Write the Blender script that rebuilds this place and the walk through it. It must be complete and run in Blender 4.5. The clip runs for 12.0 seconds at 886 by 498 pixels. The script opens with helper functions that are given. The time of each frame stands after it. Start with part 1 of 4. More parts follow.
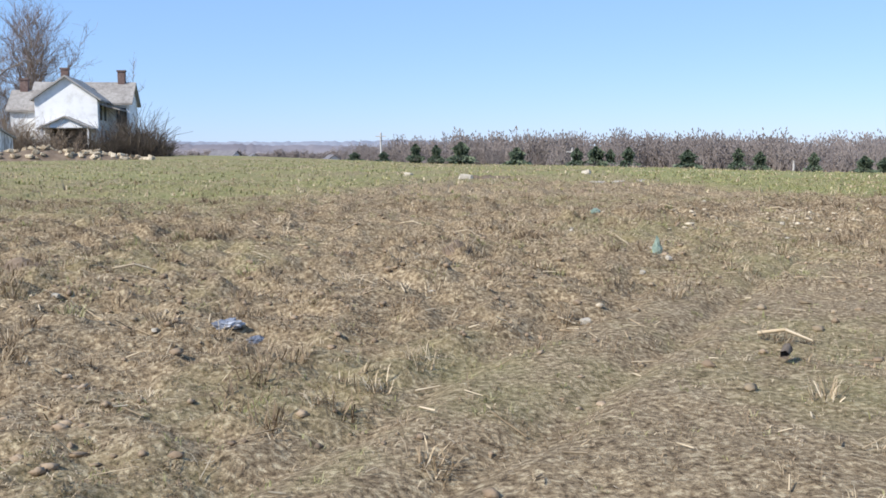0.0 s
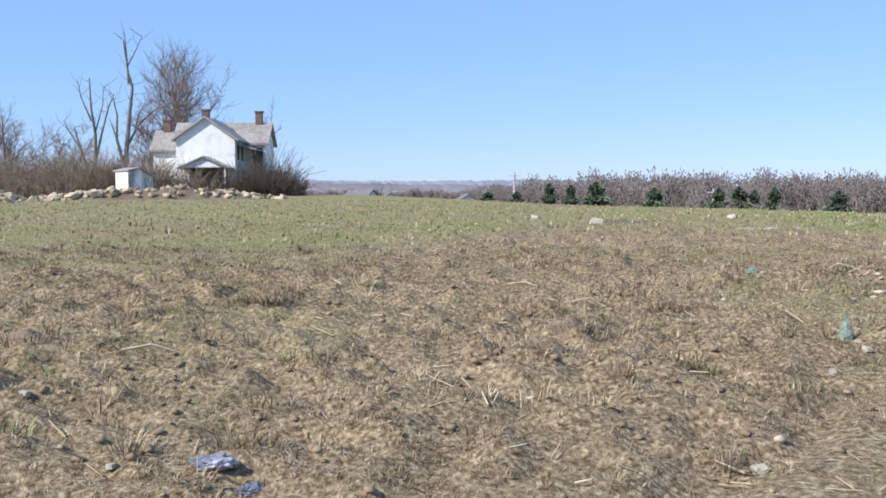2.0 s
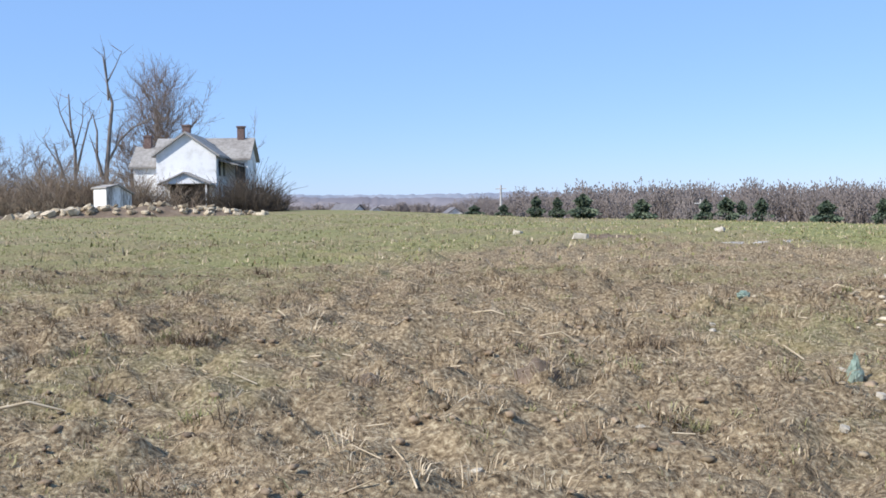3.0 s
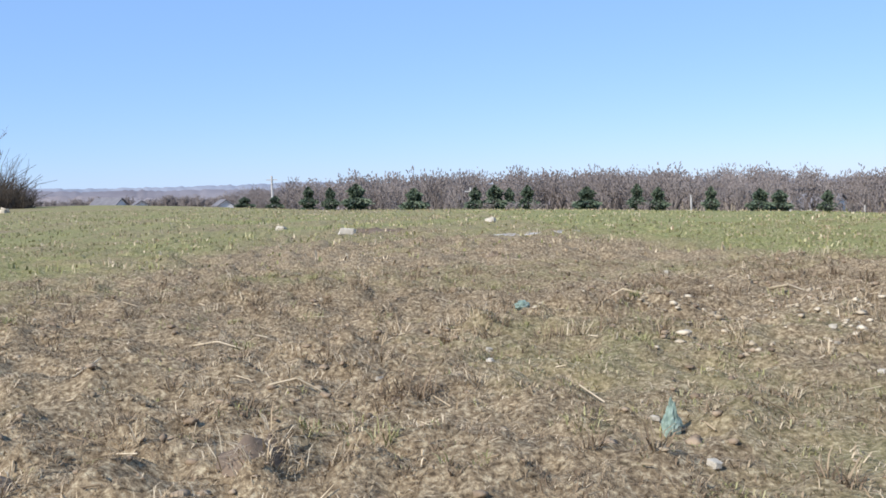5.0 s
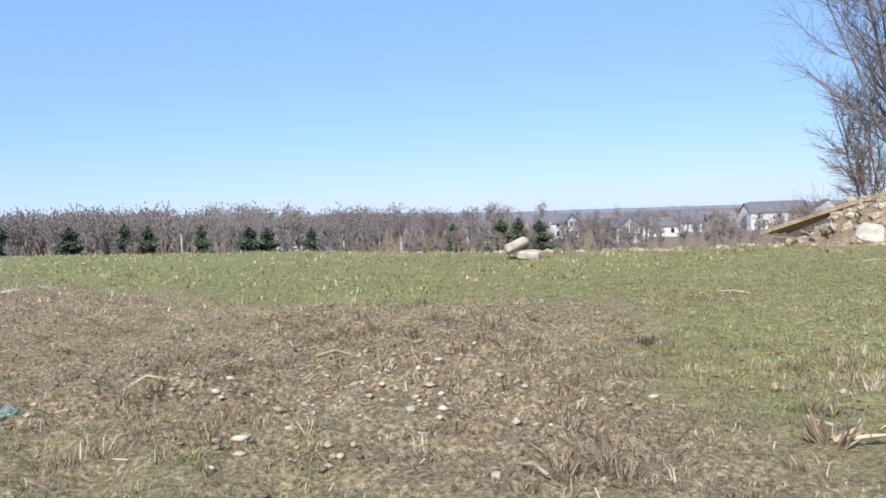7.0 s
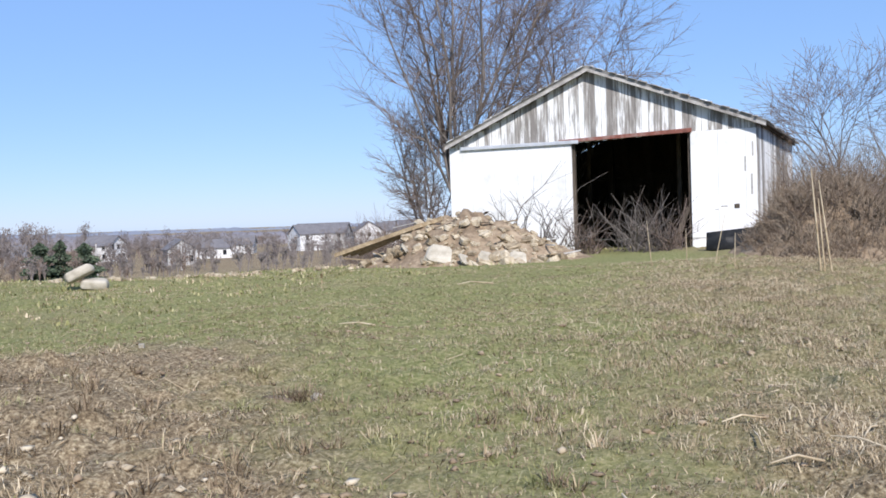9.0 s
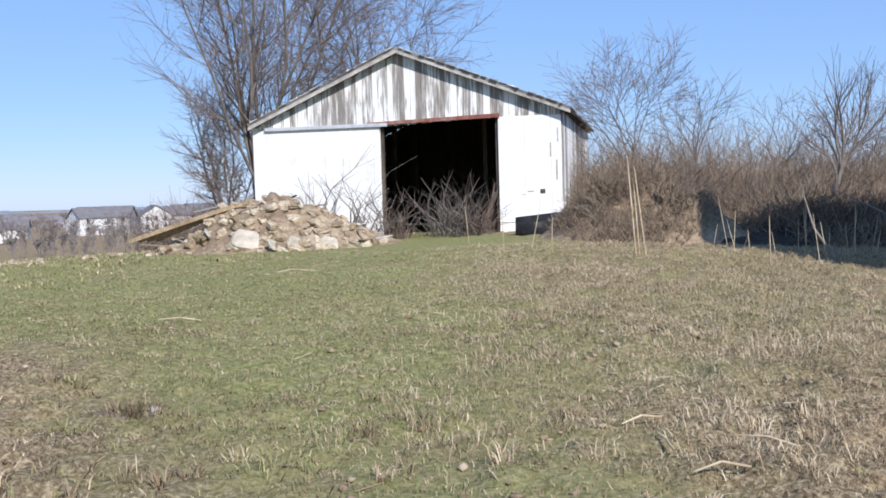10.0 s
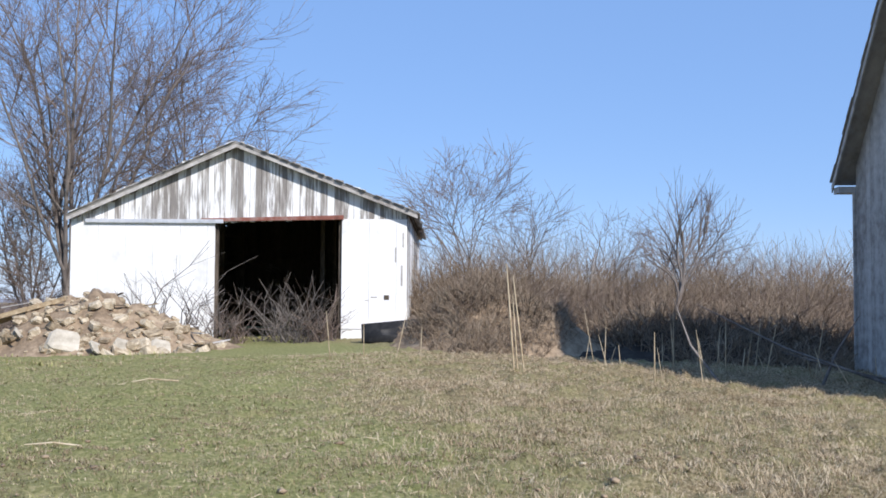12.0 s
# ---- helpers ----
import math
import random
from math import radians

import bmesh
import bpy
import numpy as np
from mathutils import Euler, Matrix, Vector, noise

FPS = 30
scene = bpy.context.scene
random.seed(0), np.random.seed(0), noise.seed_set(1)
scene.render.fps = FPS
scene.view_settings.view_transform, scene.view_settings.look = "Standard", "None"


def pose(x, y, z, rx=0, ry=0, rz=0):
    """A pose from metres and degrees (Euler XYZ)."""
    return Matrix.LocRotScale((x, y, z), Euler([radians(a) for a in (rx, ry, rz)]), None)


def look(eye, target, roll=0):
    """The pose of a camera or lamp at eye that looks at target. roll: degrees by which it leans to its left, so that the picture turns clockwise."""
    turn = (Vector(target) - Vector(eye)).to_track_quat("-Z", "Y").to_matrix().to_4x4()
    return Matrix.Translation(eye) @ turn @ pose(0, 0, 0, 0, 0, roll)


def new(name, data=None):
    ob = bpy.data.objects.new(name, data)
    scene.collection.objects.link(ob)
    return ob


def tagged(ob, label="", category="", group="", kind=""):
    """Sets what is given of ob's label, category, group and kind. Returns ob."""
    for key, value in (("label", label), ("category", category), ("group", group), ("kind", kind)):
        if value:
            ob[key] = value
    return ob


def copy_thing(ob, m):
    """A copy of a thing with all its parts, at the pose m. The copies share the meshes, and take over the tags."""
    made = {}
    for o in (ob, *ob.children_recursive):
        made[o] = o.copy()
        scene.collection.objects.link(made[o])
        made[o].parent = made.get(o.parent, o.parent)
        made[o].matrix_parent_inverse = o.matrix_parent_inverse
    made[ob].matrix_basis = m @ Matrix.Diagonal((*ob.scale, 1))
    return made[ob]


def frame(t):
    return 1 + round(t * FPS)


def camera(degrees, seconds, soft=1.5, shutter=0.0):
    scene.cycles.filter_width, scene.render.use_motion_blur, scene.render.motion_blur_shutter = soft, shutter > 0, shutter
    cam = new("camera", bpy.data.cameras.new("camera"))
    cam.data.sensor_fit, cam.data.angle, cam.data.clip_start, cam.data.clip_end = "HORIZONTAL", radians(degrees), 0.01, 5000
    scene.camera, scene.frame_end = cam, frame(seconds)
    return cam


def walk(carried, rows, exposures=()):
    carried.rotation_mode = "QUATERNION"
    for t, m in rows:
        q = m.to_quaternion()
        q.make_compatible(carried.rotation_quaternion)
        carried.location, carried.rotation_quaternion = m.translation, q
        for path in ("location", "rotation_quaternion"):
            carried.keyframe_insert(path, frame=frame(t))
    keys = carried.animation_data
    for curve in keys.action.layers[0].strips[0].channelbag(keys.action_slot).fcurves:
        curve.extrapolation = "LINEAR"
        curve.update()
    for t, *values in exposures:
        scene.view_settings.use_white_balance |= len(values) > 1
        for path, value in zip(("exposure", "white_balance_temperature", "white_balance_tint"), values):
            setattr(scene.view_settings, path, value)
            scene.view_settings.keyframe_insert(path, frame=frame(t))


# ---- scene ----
cam = camera(49.0, 12.0, soft=1.7)
PATH = [
    (0, (-0.18, 0.154, 1.43), (-0.136, 2.143, 1.225), -0.3),
    (0.5, (-0.134, 0.76, 1.474), (-0.268, 2.75, 1.324), -1.1),
    (1, (-0.107, 1.361, 1.504), (-0.201, 3.355, 1.378), -0.4),
    (1.5, (-0.055, 1.933, 1.498), (-0.224, 3.922, 1.375), 0.3),
    (2, (0.051, 2.482, 1.499), (-0.18, 4.464, 1.375), -0.1),
    (2.5, (0.143, 3.056, 1.52), (-0.046, 5.044, 1.405), -0.5),
    (3, (0.243, 3.628, 1.555), (0.035, 5.614, 1.458), -0.7),
    (3.5, (0.329, 4.18, 1.573), (0.305, 6.177, 1.481), -0.3),
    (5.3, (0.569, 5.899, 1.631), (0.821, 7.879, 1.499), -1.7),
    (5.5, (0.58, 6.1, 1.626), (0.831, 8.079, 1.492), -1.7),
    (6, (0.7, 6.614, 1.677), (1.21, 8.542, 1.538), -1.8),
    (6.5, (0.845, 7.054, 1.721), (1.67, 8.874, 1.645), -3.0),
    (7, (0.886, 7.482, 1.777), (2.08, 9.083, 1.693), -2.2),
    (7.5, (0.968, 7.915, 1.783), (2.359, 9.351, 1.720), -1.5),
    (9.3, (1.987, 9.546, 1.815), (3.807, 10.369, 1.719), -2.2),
    (9.5, (2.103, 9.699, 1.811), (3.947, 10.465, 1.699), -2.3),
    (10, (2.377, 10.131, 1.821), (4.305, 10.647, 1.702), -1.6),
    (10.5, (2.69, 10.516, 1.801), (4.653, 10.887, 1.715), -1.0),
    (11, (3.0, 10.948, 1.819), (4.974, 11.267, 1.8), -0.4),
    (11.5, (3.266, 11.393, 1.857), (5.257, 11.579, 1.904), 0.3),
    (12, (3.449, 11.82, 1.844), (5.444, 11.928, 1.937), 0.4),
]
walk(cam, [(t, look(eye, target, roll)) for t, eye, target, roll in PATH], [(0, 0.36, 6350, 13), (3, 0.32, 6200, 13), (7.5, 0.26, 6200, 13), (9.5, 0.17, 6180, 15), (12, 0.17, 6200, 15)])

# ---------- light ----------
world = bpy.data.worlds.new("world")
scene.world = world
world.use_nodes = True
wn, wl = world.node_tree.nodes, world.node_tree.links
sky = wn.new("ShaderNodeTexSky")
sky.sky_type, sky.sun_disc = "NISHITA", False
SUN_ELEVATION, SUN_FROM = 39.0, (-0.78, -0.626)
sky.sun_elevation = radians(SUN_ELEVATION)
sky.sun_rotation = math.atan2(SUN_FROM[0], SUN_FROM[1])
sky.altitude, sky.air_density, sky.dust_density, sky.ozone_density = 250, 0.9, 0.1, 3.0
veil = wn.new("ShaderNodeMixRGB")
veil.inputs[0].default_value, veil.inputs[2].default_value = 0.62, (2.05, 3.75, 6.9, 1)
wl.new(sky.outputs[0], veil.inputs[1])
wl.new(veil.outputs[0], wn["Background"].inputs[0])
wn["Background"].inputs[1].default_value = 0.12
sun = new("sun", bpy.data.lights.new("sun", "SUN"))
sun.data.energy, sun.data.angle, sun.data.color = 5.0, radians(0.6), (1.0, 0.95, 0.87)
_h = math.cos(radians(SUN_ELEVATION))
sun.matrix_world = look((SUN_FROM[0] * _h * 60, SUN_FROM[1] * _h * 60, 60 * math.sin(radians(SUN_ELEVATION))), (0, 0, 0))

# ---------- materials ----------
def material(name, stops, scale=5.0, rough=0.85, bump=0.3, bump_scale=None, detail=6.0, stretch=(1, 1, 1), island=0.0, objrand=0.0, metal=0.0, coarse=0.35, space="Object"):
    """stops: colours from dark to light over a noise; coarse: how much a larger stain pattern shifts them."""
    m = bpy.data.materials.new(name)
    m.use_nodes = True
    n, l = m.node_tree.nodes, m.node_tree.links
    b = n["Principled BSDF"]
    b.inputs["Roughness"].default_value, b.inputs["Metallic"].default_value = rough, metal
    b.inputs["Specular IOR Level"].default_value = 0.25
    tc = n.new("ShaderNodeTexCoord")
    mp = n.new("ShaderNodeMapping")
    mp.inputs["Scale"].default_value = stretch
    l.new(tc.outputs[space], mp.inputs[0])
    fine, big = n.new("ShaderNodeTexNoise"), n.new("ShaderNodeTexNoise")
    fine.inputs["Scale"].default_value, fine.inputs["Detail"].default_value = scale, detail
    fine.inputs["Roughness"].default_value = 0.65
    big.inputs["Scale"].default_value, big.inputs["Detail"].default_value = scale * 0.13, 3
    l.new(mp.outputs[0], fine.inputs[0]), l.new(mp.outputs[0], big.inputs[0])
    mix = n.new("ShaderNodeMath")
    mix.operation = "MULTIPLY_ADD"
    sub = n.new("ShaderNodeMath")
    sub.operation = "SUBTRACT"
    sub.inputs[1].default_value = 0.5
    l.new(big.outputs[0], sub.inputs[0])
    l.new(sub.outputs[0], mix.inputs[0])
    mix.inputs[1].default_value = coarse * 2
    l.new(fine.outputs[0], mix.inputs[2])
    val = mix.outputs[0]
    for amount, kind, out in ((island, "ShaderNodeNewGeometry", "Random Per Island"), (objrand, "ShaderNodeObjectInfo", "Random")):
        if amount:
            g, s, a = n.new(kind), n.new("ShaderNodeMath"), n.new("ShaderNodeMath")
            s.operation, a.operation = "SUBTRACT", "MULTIPLY_ADD"
            s.inputs[1].default_value, a.inputs[1].default_value = 0.5, amount
            l.new(g.outputs[out], s.inputs[0]), l.new(s.outputs[0], a.inputs[0]), l.new(val, a.inputs[2])
            val = a.outputs[0]
    r = n.new("ShaderNodeValToRGB")
    e = r.color_ramp.elements
    while len(e) < len(stops):
        e.new(0.5)
    for i, c in enumerate(stops):
        e[i].position, e[i].color = 0.28 + 0.44 * i / max(1, len(stops) - 1), (*c, 1)
    l.new(val, r.inputs[0]), l.new(r.outputs[0], b.inputs["Base Color"])
    if bump:
        bn, bt = n.new("ShaderNodeBump"), n.new("ShaderNodeTexNoise")
        bt.inputs["Scale"].default_value, bt.inputs["Detail"].default_value = bump_scale or scale * 2.5, 4
        l.new(mp.outputs[0], bt.inputs[0]), l.new(bt.outputs[0], bn.inputs["Height"])
        bn.inputs["Strength"].default_value, bn.inputs["Distance"].default_value = bump, 0.03
        l.new(bn.outputs[0], b.inputs["Normal"])
    return m

WHITE = material("worn white paint", [(.62, .61, .57), (.80, .80, .78), (.84, .84, .83)], 1.2, .6, .1, 20, objrand=.05)
PEELING = material("peeling white boards", [(.23, .21, .19), (.36, .34, .31), (.78, .78, .76), (.82, .82, .80)], 2.2, .8, .25, 30, stretch=(6, 6, .55), objrand=.34, coarse=.5)
ROOFING = material("weathered roofing", [(.20, .18, .16), (.30, .28, .25), (.38, .36, .33)], 3, .85, .3, 25, objrand=.15)
TRIM = material("grey weathered trim", [(.25, .23, .21), (.42, .40, .37), (.55, .53, .50)], 4, .8, .2, objrand=.2)
RUST = material("rusty red paint", [(.14, .06, .045), (.24, .09, .065), (.30, .20, .17)], 5, .7, .2)
RAIL = material("galvanised rail", [(.45, .46, .47), (.6, .61, .62), (.7, .7, .7)], 5, .45, .1, metal=.4)
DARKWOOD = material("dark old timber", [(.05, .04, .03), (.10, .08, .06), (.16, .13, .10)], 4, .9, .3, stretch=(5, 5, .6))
BARK = material("grey bark", [(.10, .085, .075), (.18, .155, .135), (.26, .23, .20)], 3, .9, .4, 14, stretch=(2, 2, .5))
TWIG = material("bare red-brown twigs", [(.13, .095, .075), (.21, .16, .13), (.29, .23, .19)], 2, .9, 0, island=.3)
BRUSH = material("dry brown brush stems", [(.14, .10, .07), (.235, .178, .127), (.36, .29, .21)], 1.5, .9, 0, island=.45)
# Paler than the near twigs: distance haze is put into this colour.
FARTWIG = material("far bare woods paled for haze", [(.155, .13, .115), (.215, .182, .165), (.28, .245, .222)], .12, 1, 0, island=.3)
# Greens lightened to carry the haze over the far conifers.
NEEDLE = material("evergreen needles lightened for haze", [(.065, .092, .06), (.10, .132, .082), (.145, .175, .112)], 1.5, .8, 0, island=.4, objrand=.15)
STONE = material("pale limestone rubble", [(.19, .145, .09), (.36, .29, .195), (.56, .48, .35)], 3, .9, .5, 9, island=.4, objrand=.35)
PALE = material("pale concrete", [(.30, .265, .205), (.43, .385, .305), (.55, .50, .41)], 2.5, .85, .4, 9, objrand=.2)
EARTH = material("bare earth", [(.10, .073, .05), (.165, .122, .085), (.235, .18, .125)], 2.5, .95, .6, 10)
# Near-black colour paints the tall barn's shadow into the bank.
SHADE_EARTH = material("bank earth darkened for shade", [(.022, .017, .013), (.04, .032, .025), (.07, .056, .043)], 3, .95, .6, 10)
LITTER = material("dry earth with litter", [(.13, .095, .065), (.25, .185, .12), (.40, .31, .21)], 4, .95, .7, 14)
STRAW = material("bleached straw", [(.25, .185, .11), (.41, .32, .20), (.58, .48, .33)], 6, .85, 0, island=.6)
DRY = material("dry brown grass", [(.13, .09, .055), (.235, .17, .105), (.36, .285, .18)], 3, .9, 0, island=.5)
GREEN = material("fresh green grass", [(.165, .17, .062), (.255, .245, .10), (.39, .355, .19)], 3, .85, 0, island=.45)
GLASS = material("dark window glass", [(.02, .022, .025), (.03, .032, .035)], 2, .12, 0)
BRICK = material("chimney brick", [(.09, .06, .05), (.15, .10, .085), (.22, .16, .14)], 6, .9, .3)
BLUEBAG = material("blue plastic bag", [(.05, .055, .07), (.20, .22, .26), (.55, .57, .60)], 12, .4, .3)
GREENBAG = material("green plastic bag", [(.15, .20, .155), (.24, .31, .25), (.38, .45, .38)], 9, .4, .3)
BLACK = material("black sheet", [(.012, .012, .012), (.025, .024, .023), (.05, .048, .045)], 3, .6, .3)

# ---------- mesh helpers ----------
def mesh_of(name, v, f, mats=(), smooth=False):
    me = bpy.data.meshes.new(name)
    v, f = np.asarray(v, np.float32), np.asarray(f, np.int32)
    k = f.shape[1]
    me.vertices.add(len(v)), me.loops.add(f.size), me.polygons.add(len(f))
    me.vertices.foreach_set("co", v.ravel())
    me.loops.foreach_set("vertex_index", f.ravel())
    me.polygons.foreach_set("loop_start", np.arange(0, f.size, k, dtype=np.int32))
    me.polygons.foreach_set("loop_total", np.full(len(f), k, np.int32))
    if smooth:
        me.polygons.foreach_set("use_smooth", np.ones(len(f), bool))
    me.update(calc_edges=True)
    for m in mats:
        me.materials.append(m)
    return me

def thing(name, label="", category="", m=None, group="", kind=""):
    ob = tagged(new(name), label, category, group, kind)
    if m is not None:
        ob.matrix_world = m
    return ob

def part(name, bm, mat, parent, label="", bevel=0.0):
    if bevel:
        bmesh.ops.bevel(bm, geom=bm.edges[:], offset=bevel, segments=1, affect="EDGES")
    me = bpy.data.meshes.new(name)
    bm.to_mesh(me), bm.free()
    me.materials.append(mat)
    ob = tagged(new(name, me), label)
    ob.parent = parent
    return ob

def part_mesh(name, me, parent, label="", m=None):
    ob = tagged(new(name, me), label)
    ob.parent = parent
    if m is not None:
        ob.matrix_basis = m
    return ob

def prism(pts, y0, y1, axis="y"):
    """A closed outline in (x, z), drawn out along y (or in (y, z) along x)."""
    bm = bmesh.new()
    put = (lambda a, b, c: (a, c, b)) if axis == "y" else (lambda a, b, c: (c, a, b))
    a = [bm.verts.new(put(p[0], p[1], y0)) for p in pts]
    b = [bm.verts.new(put(p[0], p[1], y1)) for p in pts]
    bm.faces.new(a), bm.faces.new(b[::-1])
    for i in range(len(pts)):
        j = (i + 1) % len(pts)
        bm.faces.new((a[i], b[i], b[j], a[j]))
    bmesh.ops.recalc_face_normals(bm, faces=bm.faces[:])
    return bm

def box(x0, x1, y0, y1, z0, z1):
    return prism([(x0, z0), (x1, z0), (x1, z1), (x0, z1)], y0, y1)

def vnoise(x, y, seed=0):
    x, y = np.asarray(x, float), np.asarray(y, float)
    ix, iy = np.floor(x), np.floor(y)
    fx, fy = x - ix, y - iy
    fx, fy = fx * fx * (3 - 2 * fx), fy * fy * (3 - 2 * fy)
    def h(a, b):
        s = np.sin(a * 127.1 + b * 311.7 + seed * 74.7) * 43758.5453
        return s - np.floor(s)
    return (h(ix, iy) * (1 - fx) + h(ix + 1, iy) * fx) * (1 - fy) + (h(ix, iy + 1) * (1 - fx) + h(ix + 1, iy + 1) * fx) * fy

def fbm(x, y, seed=0, octaves=4):
    t, a, tot = 0, 1.0, 0
    for i in range(octaves):
        t, tot = t + a * vnoise(np.asarray(x) * 2 ** i, np.asarray(y) * 2 ** i, seed + i), tot + a
        a *= 0.5
    return t / tot

# ---------- the lie of the land ----------
def land(x, y):
    """Smooth height of the ground: a gentle rise, a plateau, and a fall beyond its edge."""
    x, y = np.asarray(x, float), np.asarray(y, float)
    base = 0.03 * np.clip(y, -12, 12) + 0.02 * np.clip(y - 12, 0, 4)
    yaw = np.degrees(np.arctan2(-(x - 1), y - 8))
    r = np.hypot(x - 1, y - 8)
    edge = np.interp(yaw, [-180, -110, -80, -72, -67, -60, -45, -35, -20, 0, 6, 9.5, 13, 17, 30, 180], [160, 160, 160, 85, 42, 29, 23, 26, 35, 50, 64, 74, 92, 150, 170, 160])
    over = np.clip(r - edge, 0, None)
    soft = np.where(over < 14, over * over / 28, over - 7)
    fall = -np.minimum(np.interp(yaw, [-3, 7], [0.055, 0.022]) * soft, 9.0)
    dip = -(0.06 * np.clip((x - 8) / 8, 0, 1) + 0.22 * np.clip((x - 20) / 6, 0, 1)) * np.clip((y - 14) / 8, 0, 1) - 0.008 * np.clip(r - 330, 0, 2600) * np.interp(yaw, [-40, -25], [1, 0])
    far = np.clip((r - 900) / 1600, 0, 1) * np.interp(yaw, [-45, -25], [.1, 1])
    return base + fall + dip + 0.55 * np.exp(-((x + 33) / 30) ** 2 - ((y - 92) / 26) ** 2) + far * far * 9 * (0.6 + 0.8 * fbm(x / 700, y / 700, 5, 2))

def greenness(x, y):
    """0: bare brown ground, 1: green grass."""
    x, y = np.asarray(x, float), np.asarray(y, float)
    side = (x - 4.8 - 0.75 * np.clip(y - 11.5, 0, 4.5) + 0.5 * np.clip(y - 17, 0, 6)) / 3.0
    middle = np.clip((x + 2.5) / 2, 0, 1) * np.clip((11 - x) / 3, 0, 1)
    band = (y - 13 - 11 * middle) / 18.0 + np.clip(-x, 0, 10) * 0.02
    g = np.clip(np.maximum(side, np.minimum(band, 0.58)), 0, 1)
    dry = np.clip((x - 6) / 4, 0, 1) * np.clip((12.2 + .2 * (x - 4) - y) / 3.5, 0, 1)
    bare = np.clip(1.6 - np.hypot((x - 8.2) / 1.4, (y - 9.6) / 1.5), 0, 1)
    g = g * (1 - 0.8 * dry) * (1 - bare)
    near = np.clip((230 - np.hypot(x, y)) / 90, 0, 1)
    return np.clip(g * 0.8 * near + 0.95 * (fbm(x * .38, y * .38, 11) - 0.43) * near, 0, 1)

def wheel_track(x, y):
    """1 on the bare wheel track that crosses the field, and how far a place lies across it."""
    x, y = np.asarray(x, float), np.asarray(y, float)
    v = 0.85 * x - 0.53 * (y - 4.2) + 0.25 * (fbm(x * .8, y * .8, 17, 2) - .5)
    return np.clip((v + 1.0) / .3, 0, 1) * np.clip((2.9 - v) / .9, 0, 1) * np.clip((12.5 - y) / 5, 0, 1), v

def tilth(x, y):
    """Small unevenness of the ground: clods, ruts and tufts."""
    x, y = np.asarray(x, float), np.asarray(y, float)
    near = np.clip(1.4 - np.hypot(x - 6, y - 14) / 45, 0, 1)
    rough = 1 - 0.6 * greenness(x, y)
    on, v = wheel_track(x, y)
    rut = -0.085 * (np.exp(-((v + .8) / .16) ** 2) + np.exp(-((v - .05) / .14) ** 2)) * np.clip((12 - y) / 4, 0, 1)
    lumps = (fbm(x * 2.6, y * 2.6, 3) - .5) * .22 + (fbm(x * 6, y * 6, 8, 3) - .5) * .16
    clods = np.clip(fbm(x * 4.2, y * 4.2, 23, 3) - .5, 0, 1) * .31 + (.5 - np.abs(fbm(x * 9, y * 9, 27, 2) - .5) * 2) * .035
    churned = np.clip((fbm(x * .35, y * .35, 29, 2) - .3) * 3, .25, 1)
    return near * (rough * (1 - .8 * on) * (lumps + clods * churned) + rut + (fbm(x * .5, y * .5, 2) - .5) * .12)

def soil(x, y):
    return land(x, y) + tilth(x, y)

def at_ground(x, y, dz=0.0):
    return float(soil(x, y)) + dz

def span(a, b, step):
    return list(np.arange(a, b, step))
gx = [-3200, -2200, -1500, -1000, -700, -500, -350, -250, -180, -130, -100] + span(-80, -24, 4) + span(-24, -10, .8) + span(-10, -5, .14) + span(-5, 9, .07) + span(9, 26, .14) + span(26, 46, .5) + span(46, 80, 3) + [84, 100, 120, 150, 190, 240, 300, 380, 480, 620, 800, 1050, 1400, 1900, 2500, 3200]
gy = [-3200, -2000, -1200, -700, -400, -250, -150, -90, -60] + span(-40, -4, 3) + span(-4, 1, .5) + span(1, 3, .14) + span(3, 15, .07) + span(15, 26, .14) + span(26, 50, .5) + span(50, 120, 3) + [124, 140, 160, 190, 230, 280, 340, 420, 520, 650, 820, 1050, 1400, 1900, 2500, 3200]
GX, GY = np.meshgrid(gx, gy)
nx, ny = len(gx), len(gy)
idx = np.arange(nx * ny).reshape(ny, nx)
quads = np.stack([idx[:-1, :-1], idx[:-1, 1:], idx[1:, 1:], idx[1:, :-1]], -1).reshape(-1, 4)
ground_me = mesh_of("ground", np.stack([GX, GY, soil(GX, GY)], -1).reshape(-1, 3), quads, smooth=True)
gcol = ground_me.attributes.new("green", "FLOAT", "POINT")
gcol.data.foreach_set("value", greenness(GX, GY).ravel().astype(np.float32))
ground = tagged(new("ground", ground_me), "rough field of bare soil, dead grass and patches of green", "ground", kind="structure")

